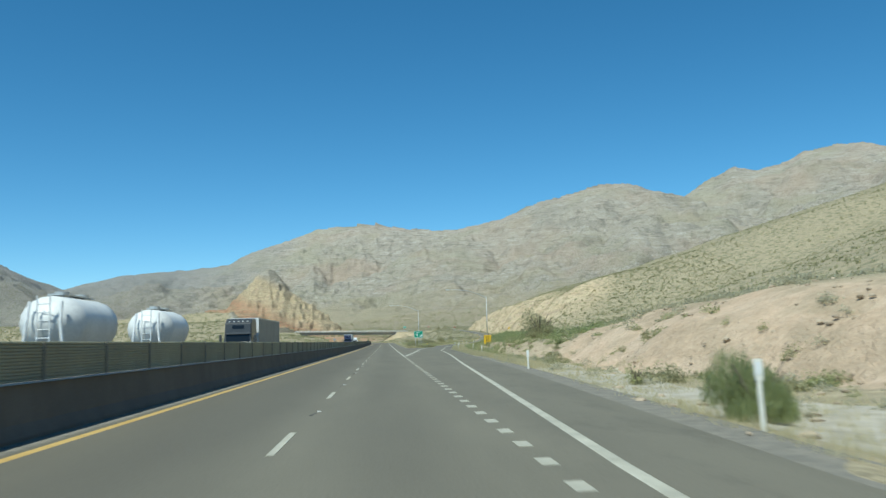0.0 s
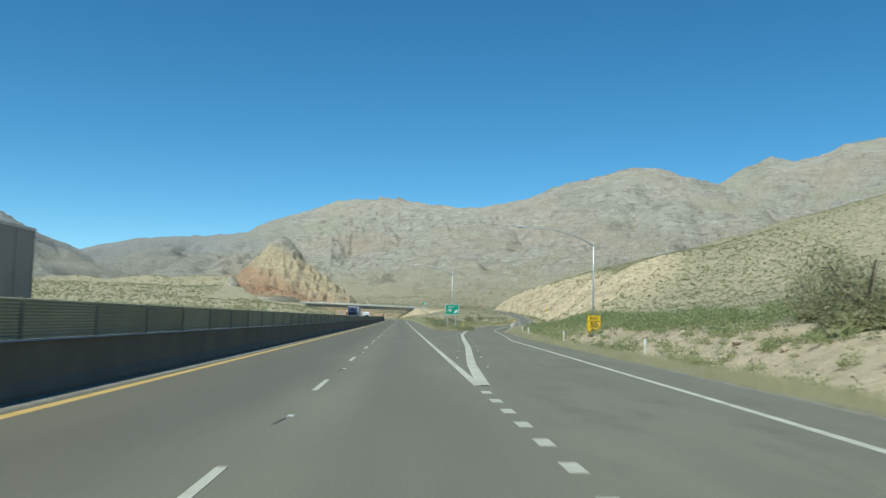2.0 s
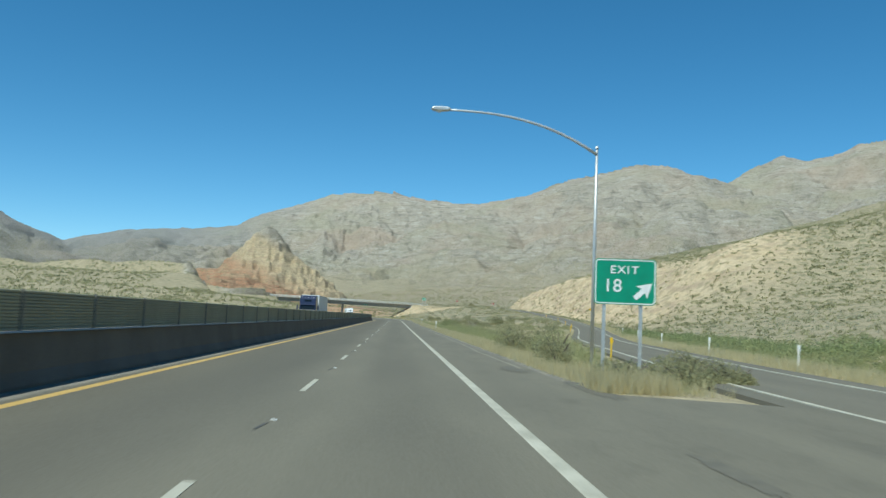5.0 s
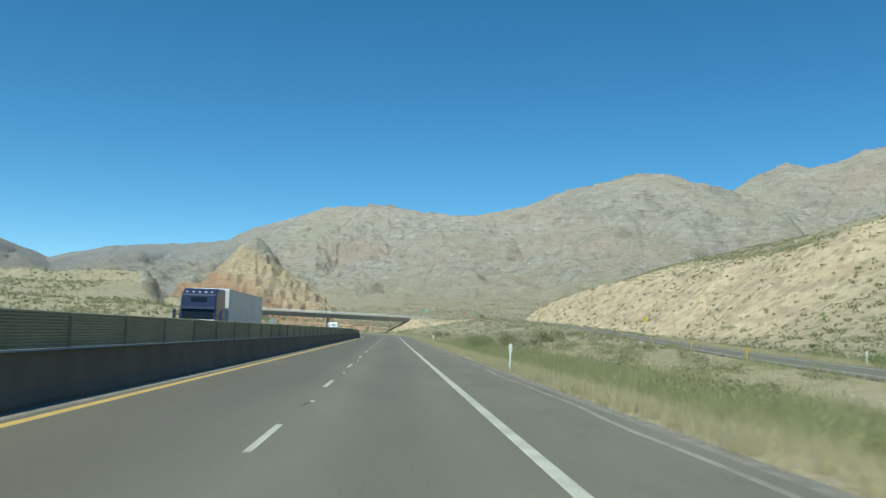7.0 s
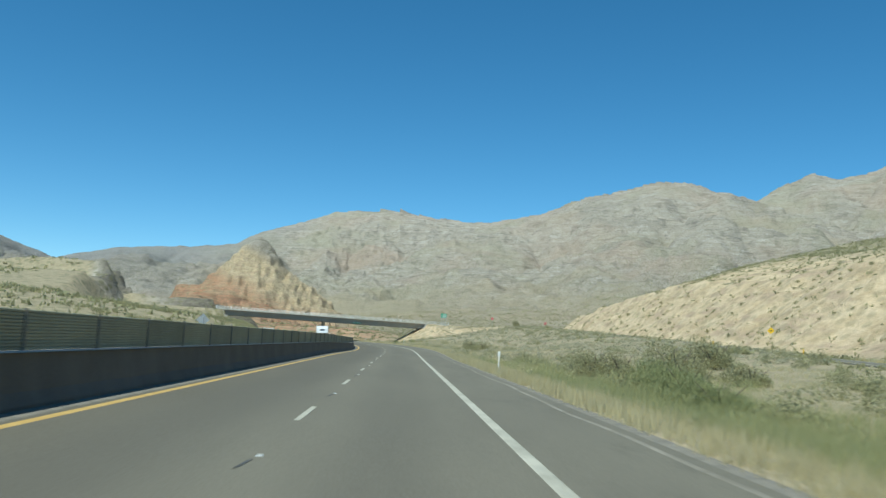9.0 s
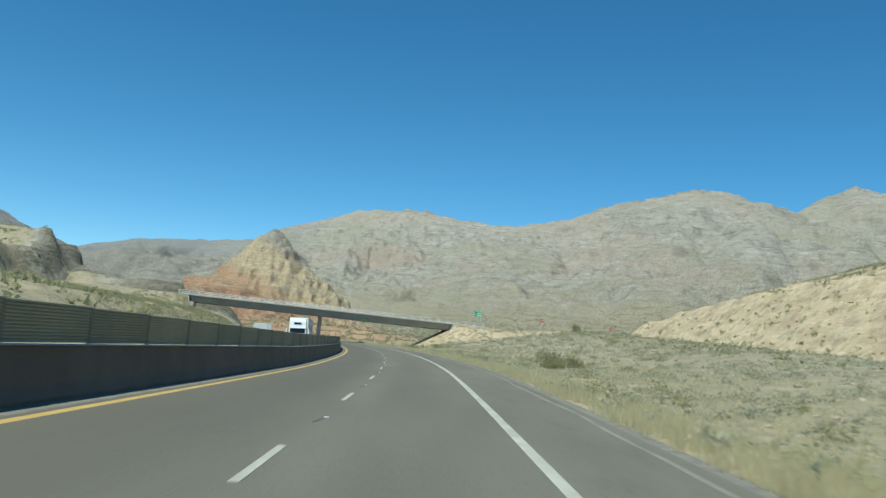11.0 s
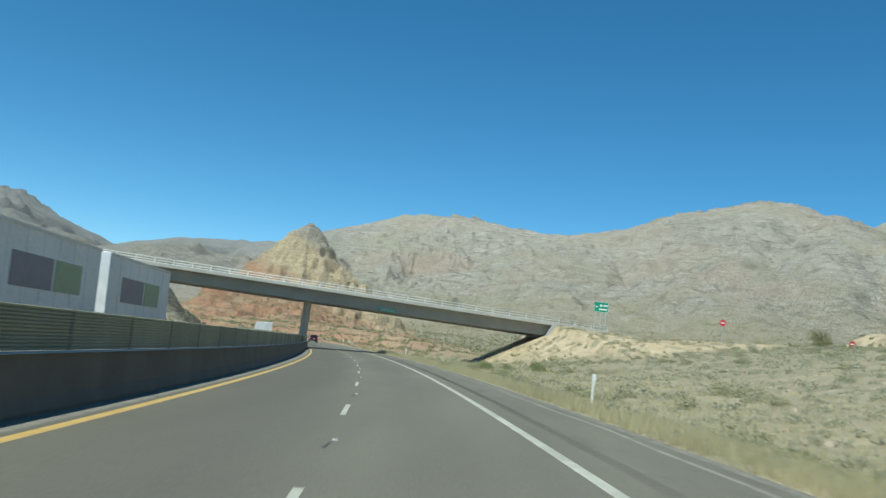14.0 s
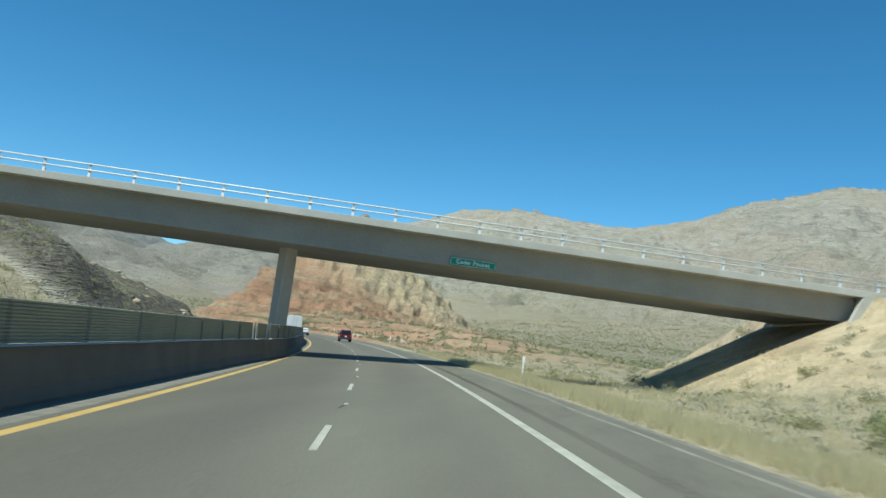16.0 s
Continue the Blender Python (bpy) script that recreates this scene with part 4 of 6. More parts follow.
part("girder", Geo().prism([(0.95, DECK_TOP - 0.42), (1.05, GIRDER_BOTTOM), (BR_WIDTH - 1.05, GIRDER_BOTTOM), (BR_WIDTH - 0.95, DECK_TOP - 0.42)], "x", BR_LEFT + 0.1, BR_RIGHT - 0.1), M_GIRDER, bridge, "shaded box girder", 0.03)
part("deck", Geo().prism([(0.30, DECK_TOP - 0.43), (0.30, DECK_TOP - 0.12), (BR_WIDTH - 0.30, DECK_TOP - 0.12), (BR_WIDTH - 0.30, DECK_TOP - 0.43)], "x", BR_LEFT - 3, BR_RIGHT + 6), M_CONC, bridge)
for c0, c1 in ((0.0, 0.32), (BR_WIDTH - 0.32, BR_WIDTH)):
    part("kerb", Geo().prism([(c0, DECK_TOP - 0.44), (c0, DECK_TOP - 0.03), (c1, DECK_TOP - 0.03), (c1, DECK_TOP - 0.44)], "x", BR_LEFT - 3, BR_RIGHT + 8), M_CONC, bridge, "pale concrete kerb beam", 0.02)
RPOST = Geo().prism([(0.0, 0.0), (0.20, 0.0), (0.14, 0.34), (0.13, 0.73), (0.03, 0.73), (0.06, 0.34)], "x", -0.07, 0.07).mesh("rail_post", M_RAIL)
for side, flip in ((0.06, 1), (BR_WIDTH - 0.06, -1)):
    for h in (0.36, 0.69):
        part("rail", Geo().tube([(BR_LEFT - 3, side + 0.03 * flip, DECK_TOP - 0.03 + h), (BR_RIGHT + 8, side + 0.03 * flip, DECK_TOP - 0.03 + h)], 0.045, 8), M_RAIL, bridge, "white steel tube rail", smooth=True)
    a = 23.36 - 28 * 2.383
    while a < BR_RIGHT + 8:
        part("rail_post", RPOST, None, bridge, m=Matrix.Translation((a, side, DECK_TOP - 0.03)) @ Matrix.Rotation(0 if flip > 0 else math.pi, 4, "Z"))
        a += 2.383
part("abutment", Geo().prism([(BR_RIGHT - 0.9, GIRDER_BOTTOM - 1.2), (BR_RIGHT - 0.9, GIRDER_BOTTOM - 0.02), (BR_RIGHT - 0.05, GIRDER_BOTTOM), (BR_RIGHT - 0.05, DECK_TOP - 0.5), (BR_RIGHT + 0.8, DECK_TOP - 0.5), (BR_RIGHT + 0.8, GIRDER_BOTTOM - 1.2)], "y", 0.0, BR_WIDTH), M_CONC, bridge, "pale concrete abutment", 0.03)
for c0 in (-0.06, BR_WIDTH - 0.29):
    part("wing_wall", Geo().prism([(BR_RIGHT - 1.3, GIRDER_BOTTOM - 0.9), (BR_RIGHT - 0.2, DECK_TOP - 0.45), (BR_RIGHT + 8, DECK_TOP - 0.45), (BR_RIGHT + 8, DECK_TOP - 1.6), (BR_RIGHT + 3.5, GIRDER_BOTTOM - 1.6)], "y", c0, c0 + 0.35), M_CONC, bridge)
    part("wing_wall", Geo().prism([(BR_LEFT + 0.1, GIRDER_BOTTOM - 1.2), (BR_LEFT - 0.4, DECK_TOP - 0.53), (BR_LEFT - 6, DECK_TOP - 0.53), (BR_LEFT - 6, DECK_TOP - 1.4), (BR_LEFT - 3, GIRDER_BOTTOM - 1.2)], "y", c0, c0 + 0.35), M_CONC, bridge)
part("abutment", Geo().prism([(BR_LEFT + 0.9, GIRDER_BOTTOM - 1.2), (BR_LEFT + 0.9, GIRDER_BOTTOM - 0.02), (BR_LEFT - 0.8, GIRDER_BOTTOM), (BR_LEFT - 0.8, GIRDER_BOTTOM - 1.2)], "y", 0.0, BR_WIDTH), M_CONC, bridge, "pale concrete abutment", 0.03)
ca, cc = -8.8, 4.6
o = [(math.cos(radians(a)) * r, math.sin(radians(a)) * r) for a, r in tuple((v, 0.54) for v in (-99, -91, -9, -1, 81, 89, 171, 179))]
part("column", Geo().prism([(x + ca, y + cc) for x, y in o], "z", 0.2, GIRDER_BOTTOM + 0.02), M_CONC, bridge, "square concrete column with cut corners")


# ---- lettering ----
def text_mesh(words, size, mat, bold=0.0):
    cu = bpy.data.curves.new("lettering", "FONT")
    cu.body, cu.size, cu.align_x, cu.align_y, cu.extrude, cu.offset = words, size, "CENTER", "CENTER", 0.003, bold
    tmp = bpy.data.objects.new("lettering", cu)
    me = bpy.data.meshes.new_from_object(tmp)
    bpy.data.objects.remove(tmp)
    bpy.data.curves.remove(cu)
    me.materials.clear()
    me.materials.append(mat)
    return me


UP = Matrix.Rotation(math.pi / 2, 4, "X")   # lays a flat outline upright, facing -y


def lettering(words, x, z, size, mat, parent, bold=0.0, wide=1.0, y=-0.02):
    return part("lettering", text_mesh(words, size, mat, bold), None, parent, m=Matrix.Translation((x, y, z)) @ UP @ Matrix.Diagonal((wide, 1, 1, 1)))


def rounded(w, h, r, x=0.0, z=0.0, n=5):
    pts = []
    for cx, cz, a0 in ((w / 2 - r, h / 2 - r, 0), (-w / 2 + r, h / 2 - r, 90), (-w / 2 + r, -h / 2 + r, 180), (w / 2 - r, -h / 2 + r, 270)):
        pts += [(x + cx + r * math.cos(radians(a0 + 90 * i / n)), z + cz + r * math.sin(radians(a0 + 90 * i / n))) for i in range(n + 1)]
    return pts


def ring(w, h, r, t, zc):
    a, b = rounded(w, h, r, 0, zc), rounded(w - 2 * t, h - 2 * t, max(0.01, r - t), 0, zc)
    g, n = Geo(), len(a)
    vs = [(p[0], -0.017, p[1]) for p in a] + [(p[0], -0.017, p[1]) for p in b]
    vs += [(p[0], -0.010, p[1]) for p in a] + [(p[0], -0.010, p[1]) for p in b]
    fs = [(i, (i + 1) % n, n + (i + 1) % n, n + i) for i in range(n)] + [(i, 2 * n + i, 2 * n + (i + 1) % n, (i + 1) % n) for i in range(n)]
    fs += [(n + i, n + (i + 1) % n, 3 * n + (i + 1) % n, 3 * n + i) for i in range(n)]
    return g.add(vs, fs)


def panel(w, h, r, zc, mat, parent, label=""):
    return part("panel", Geo().prism(rounded(w, h, r, 0, zc), "y", -0.012, 0.012), mat, parent, label)


def ibeam(h, x=0.0, y=0.08, b=0.10):
    t = 0.014
    o = [(-b / 2, -b / 2), (b / 2, -b / 2), (b / 2, -b / 2 + t), (t / 2, -b / 2 + t), (t / 2, b / 2 - t), (b / 2, b / 2 - t), (b / 2, b / 2), (-b / 2, b / 2), (-b / 2, b / 2 - t), (-t / 2, b / 2 - t), (-t / 2, -b / 2 + t), (-b / 2, -b / 2 + t)]
    return Geo().prism([(px + x, py + y) for px, py in o], "z", -0.6, h)


def at(x, y, turn=0.0, dz=0.0):
    return pose(x, y, float(height(x, y)[0]) + dz, 0, 0, turn)


# ---- exit sign in the gore ----
EX = pose(9.2, 196.6, 0.23, 0, 0, -7)
ex = thing("exit_sign", EX, "green exit sign with white letters on two steel posts", "road sign", "road signs")
panel(2.0, 1.5, 0.13, 2.95, M_GREEN, ex, "green reflective panel")
part("border", ring(1.95, 1.45, 0.12, 0.035, 2.95), M_SIGNW, ex, "white border")
for ch, lx in ("E", -0.40), ("X", -0.13), ("I", 0.09), ("T", 0.31):
    lettering(ch, lx, 3.33, 0.36, M_SIGNW, ex, 0.004, 1.08)
for ch, lx in ("1", -0.56), ("8", -0.25):
    lettering(ch, lx, 2.80, 0.60, M_SIGNW, ex, 0.004, 1.0)
ar = Matrix.Translation((0.58, -0.016, 2.66)) @ UP @ Matrix.Rotation(radians(-48), 4, "Z")
part("arrow", Geo().prism([(-0.085, -0.36), (0.085, -0.36), (0.085, 0.02), (0.27, -0.06), (0.0, 0.40), (-0.27, -0.06), (-0.085, 0.02)], "z", -0.003, 0.004), M_SIGNW, ex, m=ar)
for px in (-0.66, 0.53):
    part("post", ibeam(2.2 if px != 0.05 else 2.15, px), M_GALV, ex, "grey steel post")

# ---- advisory speed sign beside the ramp ----
yz = float(height(18.5, 145.0)[0])
yl = thing("speed_sign", pose(18.67, 145.0, yz, 0, 0, -6), "yellow exit advisory speed sign on a steel post", "road sign", "road signs")
yc = 2.31 - yz
panel(1.22, 1.52, 0.07, yc - 0.76, M_SIGNY, yl, "yellow reflective panel")
part("border", ring(1.17, 0.48, 0.06, 0.025, yc - 0.27), M_SIGNK, yl, "black border")
part("border", ring(1.17, 0.97, 0.06, 0.025, yc - 1.005), M_SIGNK, yl, "black border")
lettering("EXIT", 0, yc - 0.28, 0.33, M_SIGNK, yl, 0.006, 1.08)
lettering("50", 0, yc - 0.86, 0.62, M_SIGNK, yl, 0.014, 1.08)
lettering("MPH", 0, yc - 1.31, 0.24, M_SIGNK, yl, 0.004, 1.1)
part("post", ibeam(yc - 0.4, 0.0), M_GALV, yl, "grey steel post")


# ---- street lamps with long bent arms ----
def street_lamp(x, y, h, reach, turn):
    z0 = float(height(x, y)[0])
    la = thing("street_lamp", pose(x, y, z0, 0, 0, turn), "galvanised street lamp with a long curved arm", "street lamp", "street lamps")
    part("pole", Geo().tube([(0, 0, -0.3), (0, 0, h * 0.5), (0, 0, h)], 0.08, 12, 0.05), M_GALV, la, smooth=True)
    part("base_plate", Geo().prism(rounded(0.42, 0.42, 0.05), "z", 0.0, 0.05), M_GALV, la)
    pts = []
    for i in range(13):
        k = i / 12
        pts.append((-reach * k, 0, h - 0.25 + 1.5 * (1 - (1 - k) ** 2.6)))
    part("arm", Geo().tube(pts, 0.065, 8, 0.035), M_GALV, la, smooth=True)
    tip = pts[-1]
    head = part("lamp_head", Geo().prism([(-0.62, 0.02), (-0.5, 0.10), (0.05, 0.10), (0.18, 0.03), (0.05, -0.05), (-0.5, -0.06)], "y", -0.14, 0.14), M_GALV, la, "grey cobra lamp head", 0.03, m=Matrix.Translation((tip[0], 0, tip[2])))
    part("lens", Geo().tube([(-0.30, 0, -0.05), (-0.30, 0, -0.09), (-0.30, 0, -0.12)], 0.15, 12, 0.06), M_SIGNW, head, "clear lamp lens")
    part("pole_cap", Geo().tube([(0, 0, h), (0, 0, h + 0.09)], 0.08, 12, 0.04), M_GALV, la)
    return la


street_lamp(9.5, 202.4, 8.7, 6.1, 0)
street_lamp(18.8, 146.0, 8.35, 6.3, 0)


# ---- marker posts ----
def delineator(mat, h):
    g = Geo().prism([(-0.045, 0.012), (-0.025, -0.012), (0.025, -0.012), (0.045, 0.012), (0.03, 0.022), (-0.03, 0.022)], "z", -0.35, h - 0.36)
    g.prism([(-0.045, -0.36), (0.045, -0.36), (0.07, -0.28), (0.07, -0.02), (0.05, 0.0), (-0.05, 0.0), (-0.07, -0.02), (-0.07, -0.28)], "y", -0.012, 0.016, Matrix.Translation((0, 0, h)))
    rf = Geo().box((-0.05, -0.018, h - 0.25), (0.05, -0.0125, h - 0.05)).mesh("reflector", M_SIGNW if mat is M_DELIN else M_SIGNY)
    return g.mesh("post", mat), rf


DW, DY_ = delineator(M_DELIN, 1.15), delineator(M_DELINY, 1.1)


def marker(x, y, kind, lean=0.0):
    me, rf = DW if kind == "white" else DY_
    t = thing("marker_post", at(x, y) @ pose(0, 0, 0, 0, lean, 0), "%s plastic marker post at the road's edge" % kind, "marker post", "%s marker posts" % kind)
    part("post", me, None, t)
    part("reflector", rf, None, t)


for s0, u0, ln in ((16.4, 7.6, -2), (46.5, 8.9, -1), (271.2, 6.62, 0), (354.4, 7.5, 0), (501.8, 8.1, 0), (584.3, 8.5, 0), (667, 8.2, 0), (748, 8.0, 0)):
    p = on_road(np.array(s0), np.array(u0))
    marker(float(p[0]), float(p[1]), "white", ln)
for yy, off in ((205, 4.6), (222, 4.6), (240, 4.6), (262, 4.8), (296, 4.8)):
    marker(float(np.interp(yy, _RY, _RXs)) + off, yy, "white")
for xx, yy in ((14.1, 113.4), (16.5, 147.6), (15.0, 159.2), (16.0, 170.7), (16.4, 184.0)):
    marker(xx, yy, "white")
for yy, off in ((208, -3.2), (300, -3.2), (330, -3.2), (362, -3.2), (395, -3.2), (430, -3.2)):
    marker(float(np.interp(yy, _RY, _RXs)) + off, yy, "yellow")

# ---- the small green name board on the girder ----
nb = thing("name_sign", BRM @ Matrix.Translation((1.87, 0.88, 7.78)) @ Matrix.Rotation(radians(-3), 4, "X"), "small green name board bolted to the bridge girder", "road sign", "road signs")
panel(2.62, 0.44, 0.06, 0.0, M_GREEN, nb, "green panel")
part("border", ring(2.57, 0.40, 0.05, 0.02, 0.0), M_SIGNW, nb, "white border")
lettering("Cedar Pocket", 0, 0.0, 0.33, M_SIGNW, nb, 0.004, 1.05)
for bx in (-1.1, 1.1):
    part("bracket", Geo().box((bx - 0.04, 0.013, -0.2), (bx + 0.04, 0.12, 0.2)), M_GALV, nb)


# ---- signs on the approach road by the bridge ----
def green_board(x, y, w, h, top, turn=0.0):
    z0 = float(height(x, y)[0])
    t = thing("direction_sign", pose(x, y, z0, 0, 0, turn), "green direction sign with an arrow on three posts", "road sign", "road signs")
    zc = top - z0 - h / 2
    panel(w, h, 0.08, zc, M_GREEN, t, "green panel")
    part("border", ring(w - 0.05, h - 0.05, 0.07, 0.03, zc), M_SIGNW, t, "white border")
    part("shield", Geo().prism([(-0.16, 0.17), (0.16, 0.17), (0.16, 0.0), (0.0, -0.22), (-0.16, 0.0)], "y", -0.02, -0.013, Matrix.Translation((-0.05, 0, zc + 0.18))), M_SIGNW, t, "white route shield")
    part("arrow", Geo().prism([(-0.18, 0.0), (-0.02, 0.14), (-0.02, 0.05), (0.16, 0.05), (0.16, -0.05), (-0.02, -0.05), (-0.02, -0.14)], "y", -0.02, -0.013, Matrix.Translation((-0.62, 0, zc + 0.0))), M_SIGNW, t)
    for dz_, x0, x1 in ((0.22, 0.25, 0.80), (-0.30, -0.30, 0.80)):
        part("lettering", Geo().box((x0, -0.02, zc + dz_ - 0.09), (x1, -0.013, zc + dz_ + 0.09)), M_SIGNW, t, "white line of writing")
    for px in (-0.7, 0.0, 0.7):
        part("post", ibeam(zc, px), M_GALV, t, "grey steel post")


green_board(15.4, 588.0, 1.9, 1.38, 12.3, -4)


def red_disc(x, y, zc, name, label, octagon):
    z0 = float(height(x, y)[0])
    t = thing(name, pose(x, y, z0, 0, 0, -8), label, "road sign", "road signs")
    n, r0 = (8, 0.44) if octagon else (24, 0.44)
    o = [(r0 * math.cos(6.28319 * (i + 0.5) / n), zc - z0 + r0 * math.sin(6.28319 * (i + 0.5) / n)) for i in range(n)]
    part("panel", Geo().prism(o, "y", -0.012, 0.012), M_SIGNR, t, "red panel")
    part("bar", Geo().box((-0.28, -0.018, zc - z0 - 0.07), (0.28, -0.0125, zc - z0 + 0.07)), M_SIGNW, t, "white bar")
    part("post", ibeam(zc - z0 + 0.3, 0.0, 0.06, 0.07), M_GALV, t, "grey steel post")


red_disc(49.6, 589.5, 10.8, "no_entry_sign", "red and white no entry sign on a steel post", True)
red_disc(31.5, 587.3, 11.4, "no_entry_sign", "red and white no entry sign on a steel post", True)

# yellow arrow board by the ramp's bend
az0 = float(height(67.4, 454.2)[0])
ab = thing("curve_sign", pose(67.4, 454.2, az0, 0, 0, -30), "yellow diamond curve warning sign on a post", "road sign", "road signs")
part("panel", Geo().prism([(0, 0.62), (0.62, 0), (0, -0.62), (-0.62, 0)], "y", -0.012, 0.012, Matrix.Translation((0, 0, 7.4 - az0))), M_SIGNY, ab, "yellow panel")
part("arrow", Geo().prism([(-0.30, 0.05), (0.05, 0.05), (0.05, 0.16), (0.28, 0.0), (0.05, -0.16), (0.05, -0.05), (-0.30, -0.05)], "y", -0.02, -0.013, Matrix.Translation((0, 0, 7.4 - az0))), M_SIGNK, ab, "black arrow")
part("post", ibeam(7.0 - az0, 0.0, 0.06, 0.08), M_GALV, ab)

# plain backs of boards on the far side
for x, y, w, h, zc, shape in ((-93.3, 561.5, 4.4, 1.5, 8.6, "box"), (-21.9, 407.5, 1.25, 1.25, 3.6, "diamond"), (-78, 566, 1.0, 1.0, 8.4, "disc")):
    z0 = float(height(x, y)[0])
    sb = thing("sign_board", pose(x, y, z0), "bare grey back of a road sign on posts", "road sign", "sign backs")
    if shape == "box":
        o = [(-w / 2, -h / 2), (w / 2, -h / 2), (w / 2, h / 2), (-w / 2, h / 2)]
    else:
        n = 4 if shape == "diamond" else 20
        o = [(w * 0.62 * math.cos(6.28319 * i / n), h * 0.62 * math.sin(6.28319 * i / n)) for i in range(n)]
    part("panel", Geo().prism(o, "y", -0.012, 0.012, Matrix.Translation((0, 0, zc - z0))), M_SIGNBACK, sb)
    for px in ((-w / 3, w / 3) if shape == "box" else (0.0,)):
        part("post", ibeam(zc - z0 + h * 0.4, px, -0.07, 0.09), M_GALV, sb)

# wooden rail fence by the approach road
fz = [float(height(55 + 2.4 * i, 617 + 0.4 * i)[0]) for i in range(4)]
fence = thing("rail_fence", pose(55, 617, fz[0]), "short weathered wooden rail fence", "fence")
for i in range(4):
    part("post", Geo().tube([(2.4 * i, 0.4 * i, fz[i] - fz[0] - 0.3), (2.4 * i, 0.4 * i, fz[i] - fz[0] + 1.2)], 0.08, 8, 0.07), M_WOOD, fence)
for h in (0.55, 1.0):
    for i in range(3):
        part("rail", Geo().tube([(2.4 * i, 0.4 * i - 0.08, fz[i] - fz[0] + h), (2.4 * i + 2.4, 0.4 * i + 0.32, fz[i + 1] - fz[0] + h)], 0.05, 8), M_WOOD, fence)


# ---- vehicles ----
def wheel_meshes(r, w):
    n = 20
    prof = [(r * 0.60, -w / 2), (r * 0.93, -w / 2), (r, -w / 2 + 0.03), (r, w / 2 - 0.03), (r * 0.93, w / 2), (r * 0.60, w / 2)]
    vs = [(o, a * math.cos(6.28319 * i / n), a * math.sin(6.28319 * i / n)) for i in range(n) for a, o in prof]
    k = len(prof)
    fs = [(i * k + j, i * k + (j + 1) % k, ((i + 1) % n) * k + (j + 1) % k, ((i + 1) % n) * k + j) for i in range(n) for j in range(k)]
    tyre = Geo().add(vs, fs).mesh("tyre", M_TYRE, True)
    rim = Geo().tube([(-w * 0.42, 0, 0), (w * 0.42, 0, 0)], r * 0.60, 14)
    rim.tube([(w * 0.42, 0, 0), (w * 0.52, 0, 0)], r * 0.22, 10).tube([(-w * 0.42, 0, 0), (-w * 0.52, 0, 0)], r * 0.22, 10)
    return tyre, rim.mesh("rim", M_CHROME)


TRUCK_W, CAR_W = wheel_meshes(0.51, 0.30), wheel_meshes(0.34, 0.22)


def wheel(parent, x, y, kit, r):
    w = new("wheel", kit[0])
    w.parent = parent
    w.matrix_basis = Matrix.Translation((x, y, r))
    part("rim", kit[1], None, w)


def taper(o, x0, x1, inset=0.0):
    """A side outline (y, z) as a body between x0 and x1, drawn in at the top by inset."""
    zs = [p[1] for p in o]
    lo, hi = min(zs), max(zs)
    g, n = Geo(), len(o)
    k = [inset * (p[1] - lo) / (hi - lo) for p in o]
    vs = [(x0 + k[i], o[i][0], o[i][1]) for i in range(n)] + [(x1 - k[i], o[i][0], o[i][1]) for i in range(n)]
    return g.add(vs, [tuple(range(n))[::-1], tuple(range(n, 2 * n))] + [(i, (i + 1) % n, n + (i + 1) % n, n + i) for i in range(n)])


def tractor(parent, mat, shield_mat):
    """A road tractor, nose towards -y at y = 0."""
    cab = [(0.0, 0.75), (0.02, 1.35), (0.30, 1.62), (1.40, 1.85), (1.58, 2.60), (1.75, 3.55), (2.4, 3.95), (4.7, 4.0), (4.7, 0.75)]
    b = part("cab", taper(cab, -1.22, 1.22, 0.10), mat, parent, "", 0.08)
    part("windscreen", taper([(1.39, 1.93), (1.56, 2.58), (1.66, 2.58), (1.48, 1.93)], -1.03, 1.03, 0.03), M_DARKGLASS, b, "dark windscreen")
    part("sun_visor", taper([(1.42, 2.58), (1.46, 2.72), (1.75, 2.74), (1.72, 2.60)], -1.10, 1.10, 0.0), shield_mat, b)
    part("roof_window", taper([(1.62, 3.10), (1.67, 3.36), (1.80, 3.36), (1.76, 3.10)], -0.50, 0.50, 0.0), M_DARKGLASS, b)
    part("grille", Geo().box((-0.50, -0.03, 0.85), (0.50, 0.03, 1.33)), M_CHROME, b, "bright grille")
    part("bumper", Geo().box((-1.22, -0.12, 0.38), (1.22, 0.25, 0.74)), M_CHROME, parent, "bright bumper", 0.05)
    for sx in (-1, 1):
        part("headlight", Geo().box((sx * 0.92 - 0.2, -0.02, 0.98), (sx * 0.92 + 0.2, 0.06, 1.22)), M_SIGNW, b)
        part("side_window", Geo().box((sx * 1.145 - 0.02, 1.85, 2.0), (sx * 1.145 + 0.02, 2.75, 2.62)), M_DARKGLASS, b)
        mm = part("mirror", Geo().box((sx * 1.48 - 0.10, 1.45, 1.85), (sx * 1.48 + 0.10, 1.57, 2.55)), mat, parent, "", 0.03)
        part("mirror_arm", Geo().tube([(sx * 1.15, 1.75, 2.2), (sx * 1.42, 1.55, 2.2)], 0.03, 6), M_BLACKPL, mm)
        part("fuel_tank", Geo().tube([(sx * 0.95, 2.3, 0.85), (sx * 0.95, 3.9, 0.85)], 0.33, 14), M_CHROME, parent)
        for y in (1.05, 4.9, 6.2):
            wheel(parent, sx * 1.04, y, TRUCK_W, 0.51)
    part("frame", Geo().box((-0.45, 0.5, 0.70), (0.45, 6.9, 0.95)), M_BLACKPL, parent)
    for i in range(5):
        part("marker_lamp", Geo().box((-0.8 + 0.4 * i - 0.06, 1.85, 3.66), (-0.8 + 0.4 * i + 0.06, 2.10, 3.74)), M_SIGNW, b)


